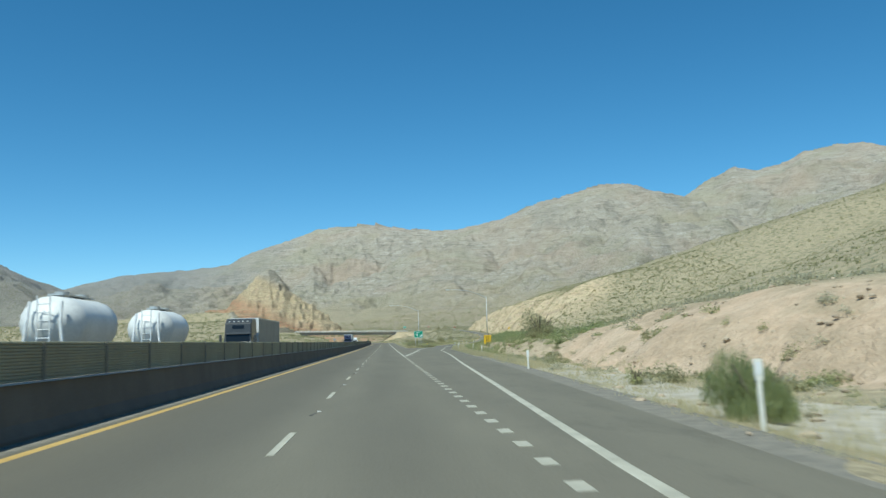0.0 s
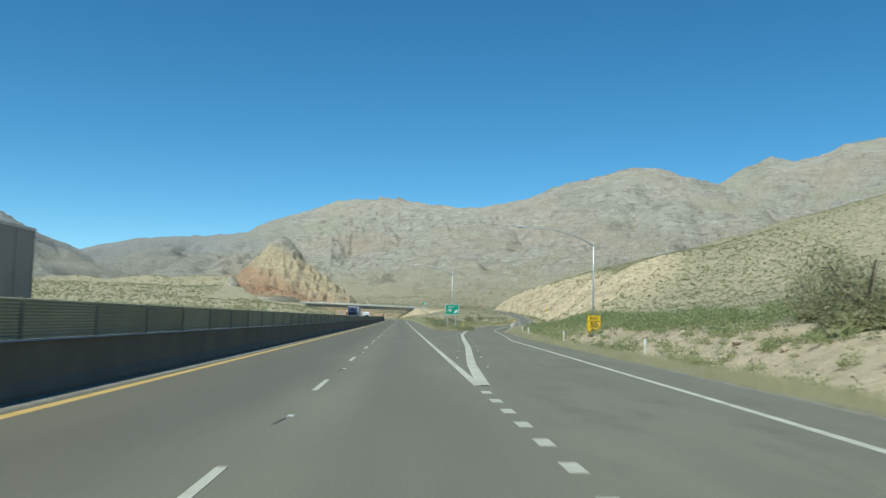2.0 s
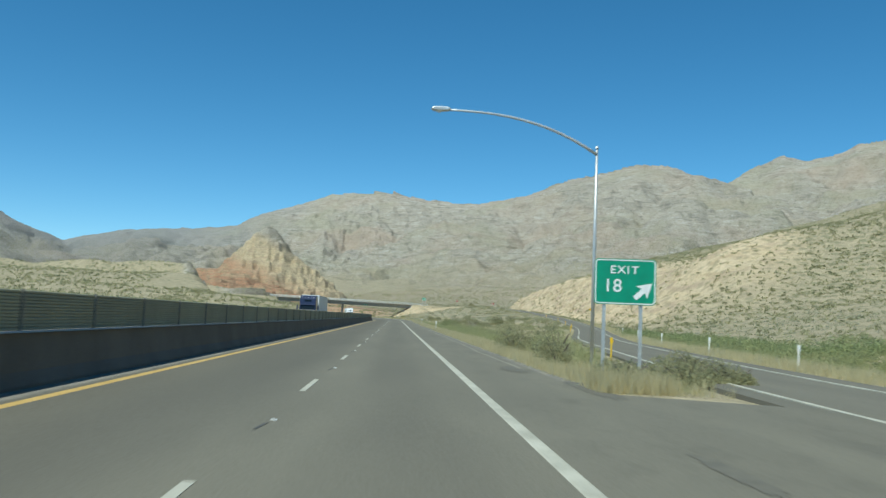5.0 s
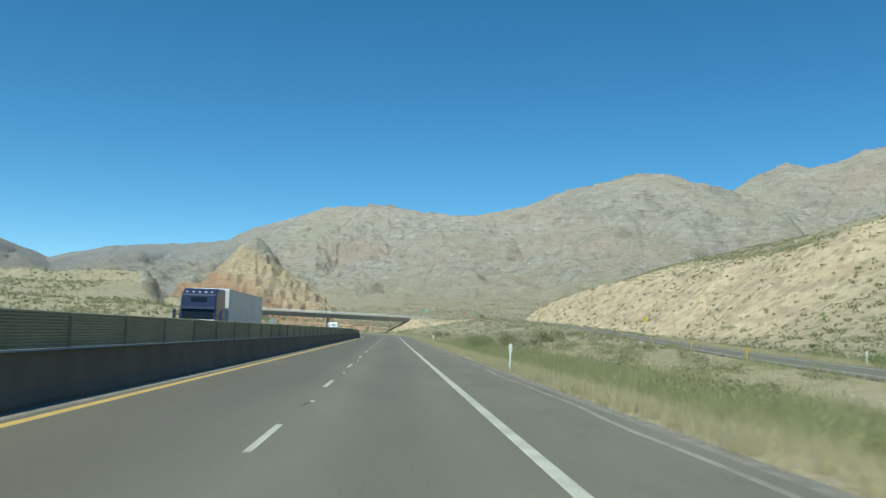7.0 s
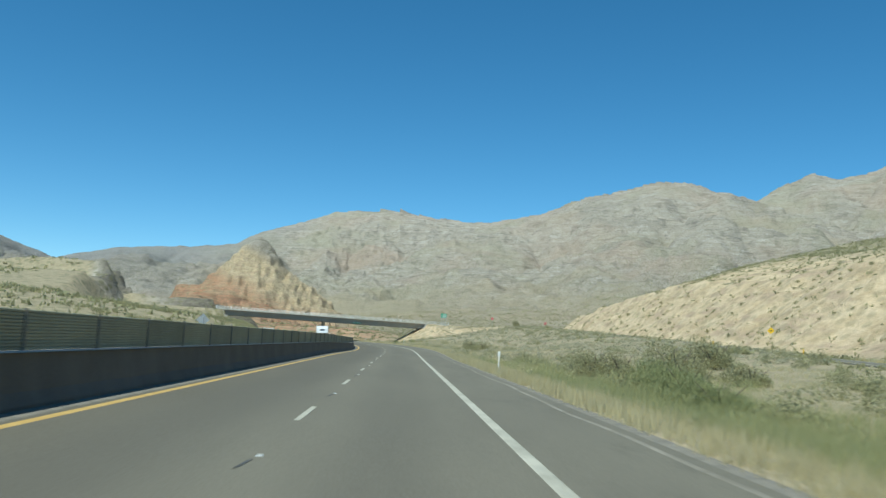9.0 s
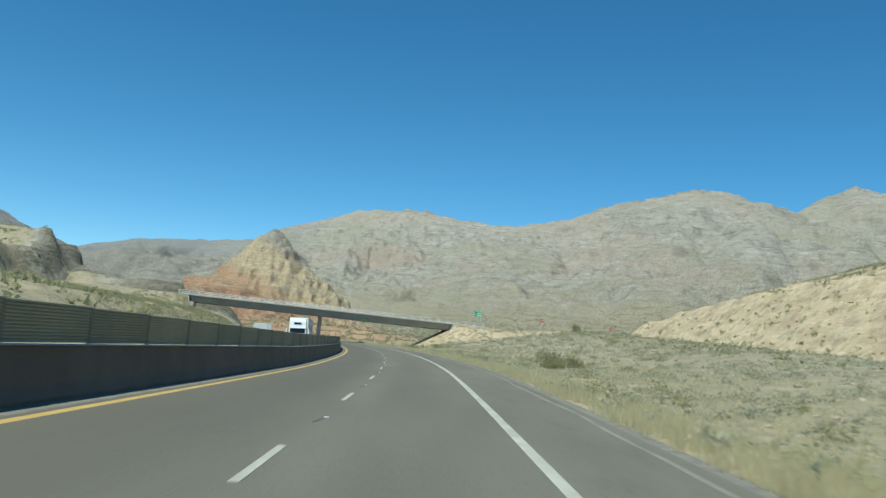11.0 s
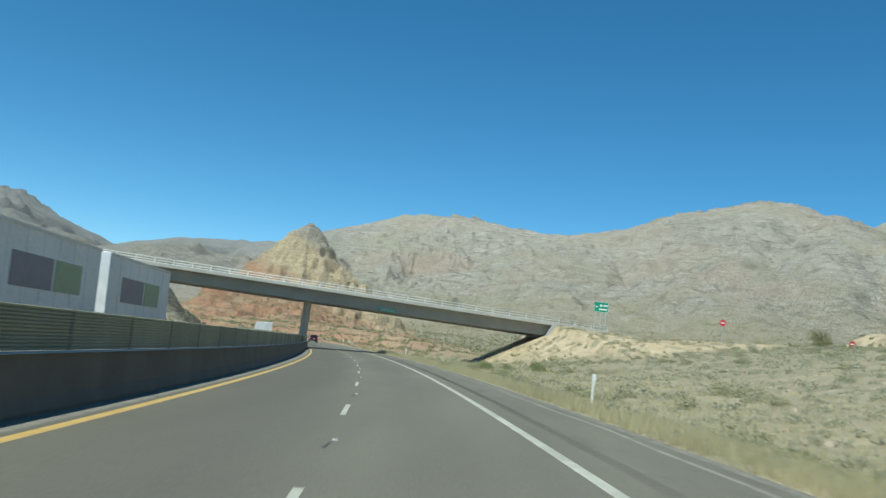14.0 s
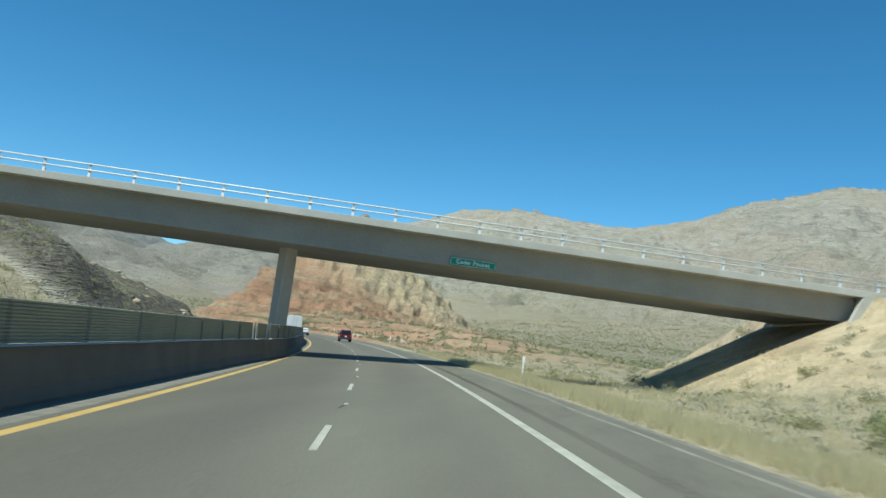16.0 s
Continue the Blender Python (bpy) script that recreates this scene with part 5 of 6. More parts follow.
def trailer(parent, y0, y1, mat, h=4.1, fridge=True, axles=2):
    b = part("trailer_box", Geo().box((-1.28, y0, 1.10), (1.28, y1, h)), mat, parent, "ribbed box trailer", 0.04)
    n = int((y1 - y0) / 1.22)
    for i in range(n + 1):
        yy = y0 + 0.06 + (y1 - y0 - 0.12) * i / n
        for sx in (-1, 1):
            part("rib", Geo().box((sx * 1.285 - 0.012, yy - 0.03, 1.15), (sx * 1.285 + 0.012, yy + 0.03, h - 0.06)), mat, b)
    for sx in (-1, 1):
        part("top_rail", Geo().box((sx * 1.29 - 0.02, y0, h - 0.12), (sx * 1.29 + 0.02, y1, h - 0.02)), M_GALV, b)
        part("skirt", Geo().box((sx * 1.24 - 0.015, y0 + 2.5, 0.45), (sx * 1.24 + 0.015, max(y0 + 2.6, y1 - 4.0), 1.10)), mat, b)
        for i in range(axles):
            wheel(parent, sx * 1.04, y1 - 1.2 - 1.25 * i, TRUCK_W, 0.51)
    part("front_plate", Geo().box((-1.27, y0 - 0.03, 1.2), (1.27, y0 + 0.01, h - 0.03)), M_TRKWHITE, b, "white front wall")
    part("underframe", Geo().box((-0.5, y0 + 0.4, 0.80), (0.5, y1 - 0.4, 1.10)), M_BLACKPL, parent)
    return b


def truck_at(s0, u0, label, mat, tmat, doubles=False, bars=False):
    t = thing("semi_truck", road_pose(s0, u0), label, "truck", "trucks")
    tractor(t, mat, mat)
    if doubles:
        boxes = [trailer(t, 5.3, 13.9, tmat, 4.1, axles=1), trailer(t, 15.0, 23.6, tmat, 4.1, axles=1)]
        for b, y0 in zip(boxes, (5.3, 15.0)):
            if bars:
                for sx in (-1, 1):
                    for a, w, k, block in ((1.6, 2.9, 0.95, M_BLOCK_A), (4.7, 2.2, 0.95, M_BLOCK_B)):
                        part("lettering", Geo().box((sx * 1.292 - 0.012, y0 + a, 2.35), (sx * 1.292 + 0.012, y0 + a + w, 2.35 + k)), block, b, "faded coloured block lettering")
    else:
        trailer(t, 5.3, 20.5, tmat)
    return t


truck_at(77.5, -11.2, "charcoal road tractor pulling a grey box trailer", M_TRKDARK, M_TRAILER)
truck_at(291, -10.9, "blue road tractor pulling a pale box trailer", M_TRKBLUE, M_TRAILERW)
truck_at(489, -10.6, "white road tractor pulling two short white trailers", M_TRKWHITE, M_TRAILERW, True, True)


def tank_truck(s0, u0):
    t = thing("tank_truck", road_pose(s0, u0), "two bright steel powder tanks on a trailer rig", "truck", "trucks")
    for y0, y1 in ((0.0, 5.2), (13.0, 17.8)):
        n, k = 20, 9
        vs, fs = [], []
        for i in range(k + 1):
            f = i / k
            e = 1 - 0.72 * max(0.0, abs(2 * f - 1) * 4.2 - 3.2) ** 2
            for j in range(n):
                a = 6.28319 * j / n
                low = 1.0 + (0.55 * math.sin(math.pi * f) if math.sin(a) < -0.1 else 0.0) * -math.sin(a)
                vs.append((1.12 * e * math.cos(a), y0 + (y1 - y0) * f, 2.55 + 0.98 * e * low * math.sin(a)))
        fs = [(i * n + j, i * n + (j + 1) % n, (i + 1) * n + (j + 1) % n, (i + 1) * n + j) for i in range(k) for j in range(n)]
        fs += [tuple(range(n))[::-1], tuple(k * n + j for j in range(n))]
        tank = part("tank", Geo().add(vs, fs), M_TANK, t, "bright steel tank", smooth=True)
        for sx in (-0.55, 0.55):
            part("brace", Geo().tube([(sx, y0 + 0.05, 3.3), (sx * 1.05, y0 - 0.12, 2.6), (sx * 1.35, y0 - 0.2, 1.0)], 0.06, 8), M_TRKWHITE, tank, "white brace")
        for sx in (-0.22, 0.22):
            part("ladder_rail", Geo().tube([(sx, y0 - 0.16, 1.2), (sx, y0 - 0.14, 3.5)], 0.03, 6), M_TRKWHITE, tank)
        for i in range(7):
            part("rung", Geo().tube([(-0.22, y0 - 0.15, 1.4 + 0.3 * i), (0.22, y0 - 0.15, 1.4 + 0.3 * i)], 0.02, 6), M_TRKWHITE, tank)
        part("walkway", Geo().box((-0.28, y0 + 0.9, 3.56), (0.28, y1 - 0.9, 3.62)), M_GALV, tank)
        for f in (0.3, 0.7):
            part("hatch", Geo().tube([(0, y0 + (y1 - y0) * f, 3.5), (0, y0 + (y1 - y0) * f, 3.72)], 0.26, 14), M_GALV, tank)
        part("frame", Geo().box((-0.5, y0 - 0.3, 0.75), (0.5, y1 + 0.3, 1.10)), M_BLACKPL, t)
        for sx in (-1, 1):
            for yy in (y0 + 0.9, y1 - 0.9):
                wheel(t, sx * 1.04, yy, TRUCK_W, 0.51)
            part("leg", Geo().tube([(sx * 0.7, y1 - 0.6, 2.2), (sx * 0.85, y1 - 0.2, 1.0)], 0.07, 8), M_TRKWHITE, t)
    part("hose", Geo().tube([(-0.9, 6.6, 1.3), (-0.95, 7.6, 1.75), (-0.95, 9.2, 1.8), (-0.9, 10.4, 1.3)], 0.09, 8), M_BLACKPL, t, "black rubber hose", smooth=True)
    part("drawbar", Geo().box((-0.12, 5.6, 0.8), (0.12, 12.6, 0.95)), M_BLACKPL, t)


tank_truck(34.0, -10.3)


def car(s0, u0, mat, label, tall, turn=0.0):
    """A car with its tail towards the viewer (-y)."""
    t = thing("suv" if tall else "sedan", road_pose(s0, u0, 0, turn), label, "car", "cars")
    h = 1.74 if tall else 1.45
    body = [(0.05, 0.42), (0.0, 0.62), (0.06, 0.98), (0.22 if tall else 0.95, 1.06), (0.30 if tall else 1.25, 1.08), (3.15, 1.08), (4.45, 0.95), (4.62, 0.62), (4.55, 0.36), (0.3, 0.34)]
    cabin = [(0.18, 1.04), (0.55, h - 0.08), (0.95, h), (2.5, h - 0.02), (3.35, 1.06)] if tall else [(0.75, 1.04), (1.45, h - 0.03), (2.6, h - 0.02), (3.5, 1.02)]
    b = part("body", taper(body, -0.92, 0.92, 0.07), mat, t, "", 0.07)
    part("cabin", taper(cabin, -0.84, 0.84, 0.16), mat, b, "", 0.05)
    y0, y1 = (0.20, 0.53) if tall else (0.78, 1.40)
    part("rear_window", taper([(y0 - 0.02, 1.12), (y1 - 0.05, h - 0.14), (y1 + 0.03, h - 0.14), (y0 + 0.06, 1.12)], -0.68, 0.68, 0.08), M_DARKGLASS, b, "dark rear window")
    for sx in (-1, 1):
        part("side_window", Geo().prism([(0.75 if tall else 1.4, 1.10), (0.95 if tall else 1.6, h - 0.15), (2.45, h - 0.15), (3.05, 1.10)], "x", sx * 0.80 - 0.03, sx * 0.80 + 0.03), M_DARKGLASS, b)
        part("tail_light", Geo().box((sx * 0.78 - 0.10, -0.01, 0.82), (sx * 0.78 + 0.10, 0.10, 1.05)), M_LAMPRED, b)
        part("mirror", Geo().box((sx * 0.98 - 0.09, 2.85, 1.02), (sx * 0.98 + 0.09, 2.97, 1.18)), mat, b)
        for y in (0.95, 3.65):
            wheel(t, sx * 0.80, y, CAR_W, 0.34)
    part("bumper", Geo().box((-0.88, -0.06, 0.40), (0.88, 0.12, 0.60)), M_BLACKPL, t, "", 0.04)
    part("number_plate", Geo().box((-0.16, -0.015, 0.72), (0.16, 0.02, 0.87)), M_SIGNW, b)
    return t


car(668, 1.75, M_CARRED, "dark red sport utility car seen from behind", True)
car(716, -1.9, M_CARWHITE, "white saloon car in the fast lane", False)


def box_truck(s0, u0):
    t = thing("box_truck", road_pose(s0, u0), "white box trailer seen from behind", "truck", "trucks")
    b = part("trailer_box", Geo().box((-1.28, 0, 1.05), (1.28, 14.6, 4.1)), M_TRAILERW, t, "", 0.04)
    for sx in (-1, 1):
        part("rear_door", Geo().box((sx * 0.62 - 0.59, -0.03, 1.15), (sx * 0.62 + 0.59, 0.02, 3.95)), M_TRAILERW, b)
        part("lock_bar", Geo().tube([(sx * 0.30, -0.06, 1.15), (sx * 0.30, -0.06, 3.95)], 0.025, 6), M_GALV, b)
        part("tail_light", Geo().box((sx * 1.05 - 0.12, -0.04, 0.88), (sx * 1.05 + 0.12, 0.02, 1.02)), M_LAMPRED, b)
        for y in (1.4, 2.7):
            wheel(t, sx * 1.04, y, TRUCK_W, 0.51)
        wheel(t, sx * 1.04, 18.6, TRUCK_W, 0.51)
    part("bumper", Geo().box((-1.2, -0.02, 0.45), (1.2, 0.08, 0.60)), M_BLACKPL, t)
    part("cab", taper([(15.4, 0.7), (15.4, 3.6), (17.6, 3.5), (18.3, 2.0), (19.5, 1.8), (19.6, 0.7)], -1.2, 1.2, 0.1), M_TRKWHITE, t, "", 0.08)
    part("frame", Geo().box((-0.45, 1.0, 0.7), (0.45, 19.0, 1.05)), M_BLACKPL, t)


box_truck(742, -1.9)
box_truck(772, 1.75)


# ---- plants ----


def leaf_cloud(cx, cy, cz, rad, tall, count, leaf, seed, slim=0.35, upward=0.35):
    """Triangular leaves and twigs round many centres at once: one array of triangles."""
    r = np.random.default_rng(seed)
    n = len(cx) * count
    k = np.repeat(np.arange(len(cx)), count)
    d = r.normal(size=(n, 3))
    d[:, 2] = np.abs(d[:, 2])
    d /= np.linalg.norm(d, axis=1)[:, None] + 1e-9
    dist = r.random(n) ** 0.45
    # lobes: each plant is a few clumps, so that its outline is uneven
    lobe = r.integers(0, 5, n)
    la = lobe * 1.257 + k * 2.399
    lob = np.stack([np.cos(la), np.sin(la), 0.35 * np.sin(la * 3.1)], -1) * (0.48 * (lobe > 0))[:, None]
    loc = lob + d * dist[:, None] * (0.62 - 0.25 * (lobe > 2))[:, None]
    c = np.stack([cx[k] + loc[:, 0] * rad[k], cy[k] + loc[:, 1] * rad[k], cz[k] + np.abs(loc[:, 2]) * tall[k] * 1.25 + 0.04], -1)
    a = r.normal(size=(n, 3))
    a[:, 2] += upward * 3
    a /= np.linalg.norm(a, axis=1)[:, None] + 1e-9
    b = np.cross(a, r.normal(size=(n, 3)))
    b /= np.linalg.norm(b, axis=1)[:, None] + 1e-9
    size = leaf * rad[k] * (0.6 + 0.8 * r.random(n))
    p0 = c - a * size[:, None] * 0.5 - b * (size * slim)[:, None]
    p1 = c - a * size[:, None] * 0.5 + b * (size * slim)[:, None]
    p2 = c + a * size[:, None] * 0.7
    return np.stack([p0, p1, p2], 1).reshape(-1, 3)


def clear_of_roads(x, y, margin=0.6):
    xc, th, s = np.interp(y, _Y, _X), np.interp(y, _Y, _TH), np.interp(y, _Y, _S)
    u = (x - xc) * np.cos(th)
    edge = np.where(s < 188, np.interp(s, [-300, 10, 45, 90, 150, 170, 186], [6.2, 6.4, 8.4, 10.5, 13.2, 15.5, 16.5]), 6.4)
    ok = (u > edge + margin) | (u < -18.6 - margin)
    on_ramp = (np.abs(x - np.interp(y, _RY, _RXs) - 0.6) < 3.3 + margin) & (y > 130) & (y < 604)
    along = (x - BR_P.x) * BR_A.x + (y - BR_P.y) * BR_A.y
    across = (x - BR_P.x) * BR_N.x + (y - BR_P.y) * BR_N.y
    deck = (across > -0.5) & (across < BR_WIDTH + 0.5) & (along > BR_LEFT - 10)
    return ok & ~on_ramp & ~deck, u, s


def spread(n, x0, x1, y0, y1, seed, keep=None, clump=20.0, bare=0.35):
    r = np.random.default_rng(seed)
    x, y = r.uniform(x0, x1, n), r.uniform(y0, y1, n)
    ok, u, s = clear_of_roads(x, y)
    ok &= vnoise(x / clump, y / clump, seed) > bare * r.random(n) * 1.6
    if keep is not None:
        ok &= keep(x, y, u, s)
    x, y = x[ok], y[ok]
    z, cut, red, lime, scrub = terrain(x, y)
    go = (r.random(len(x)) > np.maximum(0.75 * cut, 0.6 * np.clip(lime, 0, 1)))
    return x[go], y[go], z[go], r


def plants(name, label, xyz, rad, tall, count, leaf, mat, seed, **kw):
    x, y, z = xyz
    v = leaf_cloud(x, y, z - 0.05, rad, tall, count, leaf, seed, **kw)
    me = fast_mesh(name, v, np.arange(len(v)).reshape(-1, 3), mat)
    return tagged(new(name, me), label, "plants", kind="stuff")


# scrub on the right-hand hill and far flats
x, y, z, r = spread(36000, 34, 330, -60, 650, 11, bare=0.2)
plants("scrub", "scattered olive creosote scrub over the dry hillside", (x, y, z), 0.25 + 0.6 * r.random(len(x)) ** 1.6, r.uniform(0.35, 0.9, len(x)), 11, 0.54, M_CREO, 12)
# left-hand flats and hill
x, y, z, r = spread(21000, -300, -24, 60, 660, 13, lambda x, y, u, s: (u < -85) | (s < 470), bare=0.15)
plants("scrub", "scattered olive creosote scrub on the far side", (x, y, z), r.uniform(0.4, 1.15, len(x)), r.uniform(0.5, 1.2, len(x)), 10, 0.62, M_CREO, 14)
# beyond the bridge
x, y, z, r = spread(40000, -300, 480, 720, 1600, 15)
plants("scrub", "scattered scrub on the flats beyond the bridge", (x, y, z), r.uniform(0.6, 1.7, len(x)), r.uniform(0.6, 1.5, len(x)), 10, 0.62, M_CREO, 16)
x, y, z, r = spread(3000, -110, 70, 596, 740, 57, lambda x, y, u, s: (u > 8) | (u < -21), bare=0.2)
plants("scrub", "olive scrub on the slopes just beyond the bridge", (x, y, z), r.uniform(0.35, 0.95, len(x)), r.uniform(0.4, 1.0, len(x)), 80, 0.15, M_CREO, 58)
# grey sage over the plain before the bridge
x, y, z, r = spread(9500, -5, 62, 375, 610, 17, bare=0.2)
plants("sage", "low grey-green sage over the sandy plain", (x, y, z), 0.22 + 0.5 * r.random(len(x)) ** 1.7, r.uniform(0.25, 0.65, len(x)), 46, 0.215, M_SAGE, 18)
x, y, z, r = spread(380, -5, 60, 375, 610, 19)
plants("scrub", "olive creosote bushes among the sage", (x, y, z), r.uniform(0.5, 1.1, len(x)), r.uniform(0.55, 1.15, len(x)), 480, 0.085, M_CREO, 20)
x, y, z, r = spread(1500, 10, 45, -20, 200, 21)
plants("sage", "grey-green sage and brush beside the wash", (x, y, z), r.uniform(0.3, 0.8, len(x)), r.uniform(0.35, 0.8, len(x)), 150, 0.12, M_SAGE, 22)
x, y, z, r = spread(70, 12, 19, 20, 85, 31, lambda x, y, u, s: u > 11.5)
plants("brush", "olive brush along the foot of the pink bank", (x, y, z), r.uniform(0.4, 0.9, len(x)), r.uniform(0.4, 1.0, len(x)), 420, 0.11, M_CREO, 32)
x, y, z, r = spread(2600, 6, 60, 560, 625, 33, bare=0.05)
plants("sage", "grey-green sage on the approach's sandy slope", (x, y, z), r.uniform(0.25, 0.6, len(x)), r.uniform(0.25, 0.5, len(x)), 90, 0.2, M_SAGE, 34)
x, y, z, r = spread(900, 6, 60, 562, 625, 37, bare=0.05)
plants("scrub", "small olive scrub on the approach's sandy slope", (x, y, z), r.uniform(0.25, 0.55, len(x)), r.uniform(0.25, 0.5, len(x)), 110, 0.18, M_CREO, 38)
x, y, z, r = spread(17000, 50, 150, 330, 720, 35, bare=0.1)
plants("scrub", "small olive scrub on the tan cut slope", (x, y, z), 0.3 + 0.8 * r.random(len(x)) ** 2, r.uniform(0.3, 0.85, len(x)), 18, 0.42, M_CREO, 36)
x, y, z, r = spread(420, 20, 32, -10, 112, 39, lambda x, y, u, s: u > 20.5, bare=0.3)
plants("brush", "grey-green brush along the top of the pink bank", (x, y, z), r.uniform(0.4, 1.1, len(x)), r.uniform(0.4, 1.0, len(x)), 240, 0.13, M_SAGE, 40)
# thick brush at the foot of the hill beside the ramp
x, y, z, r = spread(1300, 14, 52, 92, 330, 23, lambda x, y, u, s: x > np.interp(y, _RY, _RXs) + 6.5)
plants("brush", "thick green brush along the foot of the hill", (x, y, z), r.uniform(0.5, 1.4, len(x)), r.uniform(0.5, 1.4, len(x)), 220, 0.105, M_BRUSH, 24)
def beside(y, lo, hi):
    """Keeps what grows between two distances from the exit lane's paved edge."""
    def keep(x, yy, u, s):
        d = u - np.interp(s, [45, 90, 150, 200, 250], [8.4, 10.5, 13.2, 17.5, 25.5])
        return (d > lo) & (d < hi) & (s > y)
    return keep


x, y, z, r = spread(4200, 16, 56, 84, 300, 63, beside(86, 7.0, 15.0), bare=0.1)
plants("brush", "dense dark green brush along the top of the low bank", (x, y, z), r.uniform(0.6, 1.5, len(x)), r.uniform(0.6, 1.6, len(x)), 300, 0.105, M_FEATHER, 64)
x, y, z, r = spread(2600, 12, 50, 84, 290, 65, beside(88, 2.4, 8.5), bare=0.35)
plants("brush", "round olive bushes on the face of the low bank", (x, y, z), r.uniform(0.3, 0.95, len(x)), r.uniform(0.35, 1.1, len(x)), 320, 0.105, M_BRUSH, 66)
x, y, z, r = spread(5200, 24, 90, 80, 340, 67, beside(80, 13.0, 60.0), bare=0.1)
plants("sage", "small grey-green sage low on the hillside", (x, y, z), 0.25 + 0.5 * r.random(len(x)) ** 1.5, r.uniform(0.25, 0.65, len(x)), 36, 0.24, M_SAGE, 68)
# green brush between the highway and the ramp
x, y, z, r = spread(3000, 8, 50, 186, 390, 25, lambda x, y, u, s: (x < np.interp(y, _RY, _RXs) - 3.5) & (u > 8.5) & ((u < 15) | (y < 250) | (vnoise(x / 5, y / 5, 91) > 0.8)), bare=0.3)
plants("brush", "tall green weeds between highway and ramp", (x, y, z), r.uniform(0.6, 1.5, len(x)), r.uniform(0.5, 1.2, len(x)), 300, 0.13, M_GREENB, 26, upward=0.9, slim=0.07)
x, y, z, r = spread(260, 12, 52, 190, 395, 27, lambda x, y, u, s: (x < np.interp(y, _RY, _RXs) - 4) & (u > 11))
plants("scrub", "dark creosote bushes between highway and ramp", (x, y, z), r.uniform(0.8, 1.7, len(x)), r.uniform(0.8, 1.6, len(x)), 700, 0.07, M_CREO, 28)
# shaded brush on the left bank by the bridge
x, y, z, r = spread(6500, -66, -20, 395, 720, 29, lambda x, y, u, s: ((s < 592) & (s > 455)) | ((u < -25) & (vnoise(x / 6, y / 6, 77) > 0.55)), bare=0.08)
plants("brush", "brush on the bank beside the far carriageway", (x, y, z), r.uniform(0.4, 1.1, len(x)), r.uniform(0.4, 1.1, len(x)), 64, 0.18, M_CREO, 30)


def grass(n, lo, hi, s0, s1, seed, mat, tall, label, blades=5):
    r = np.random.default_rng(seed)
    s = r.uniform(s0, s1, n)
    edge = np.where(s < 188, np.interp(s, [-300, 10, 45, 90, 150, 170, 186], [6.2, 6.45, 8.45, 10.5, 12.7, 14.0, 15.0]), 6.4)
    u = edge + lo + (hi - lo) * r.random(n) ** 1.4
    p = on_road(s, u)
    ok = (vnoise(p[:, 0] / 3, p[:, 1] / 3, seed) > 0.14)
    ok &= ~((np.abs(p[:, 0] - np.interp(p[:, 1], _RY, _RXs) - 0.6) < 3.2) & (p[:, 1] > 128))
    p = p[ok]
    z = terrain(p[:, 0], p[:, 1])[0]
    m = len(p)
    k = np.repeat(np.arange(m), blades)
    h = tall * (0.45 + 0.9 * r.random(m))[k] * (0.6 + 0.6 * r.random(m * blades))
    base = np.stack([p[k, 0], p[k, 1], z[k] - 0.02], -1) + np.concatenate([r.normal(size=(m * blades, 2)) * 0.09, np.zeros((m * blades, 1))], 1)
    ang = r.uniform(0, 6.283, m * blades)
    w = np.stack([np.cos(ang), np.sin(ang), ang * 0], -1) * (0.005 + 0.007 * r.random(m * blades))[:, None]
    tip = base + np.concatenate([r.normal(size=(m * blades, 2)) * 0.16 * h[:, None], h[:, None]], 1)
    v = np.stack([base - w, base + w, tip], 1).reshape(-1, 3)
    me = fast_mesh("grass", v, np.arange(len(v)).reshape(-1, 3), mat)
    return tagged(new("grass", me), label, "grass", kind="stuff")


grass(38000, 0.15, 3.2, 55, 625, 41, M_DRY, 0.33, "strip of pale dry grass along the shoulder", 8)
grass(22000, 0.1, 1.9, 84, 190, 42, M_DRY, 0.46, "tall straw-coloured grass along the exit lane", 10)
grass(14000, 2.0, 8.5, 250, 350, 43, M_GREENB, 0.42, "green weeds behind the dry grass", 9)
grass(16000, 6.0, 26.0, 235, 372, 49, M_DRY, 0.30, "pale dry grass over the flat", 6)
grass(4500, 0.5, 6.5, -15, 60, 45, M_DRY, 0.24, "thin dry grass on the gravelly wash", 5)
grass(30000, 1.5, 18.0, 370, 620, 47, M_DRY, 0.26, "dry grass on the plain before the bridge", 6)


def ramp_grass(n, off0, off1, y0, y1, seed, mat, tall, label):
    r = np.random.default_rng(seed)
    yy = r.uniform(y0, y1, n)
    xx = np.interp(yy, _RY, _RXs) + r.uniform(off0, off1, n)
    z = terrain(xx, yy)[0]
    k = np.repeat(np.arange(n), 5)
    h = tall * (0.5 + r.random(n * 5))
    base = np.stack([xx[k], yy[k], z[k]], -1) + np.concatenate([r.normal(size=(n * 5, 2)) * 0.1, np.zeros((n * 5, 1))], 1)
    ang = r.uniform(0, 6.283, n * 5)
    w = np.stack([np.cos(ang), np.sin(ang), ang * 0], -1) * 0.014
    tip = base + np.concatenate([r.normal(size=(n * 5, 2)) * 0.07, h[:, None]], 1)
    v = np.stack([base - w, base + w, tip], 1).reshape(-1, 3)
    return tagged(new("grass", fast_mesh("grass", v, np.arange(len(v)).reshape(-1, 3), mat)), label, "grass", kind="stuff")


ramp_grass(9000, 4.1, 6.3, 150, 400, 51, M_DRY, 0.4, "pale dry grass along the ramp")
ramp_grass(4000, 6.5, 11.0, 150, 330, 53, M_GREENB, 0.4, "green grass beside the ramp")


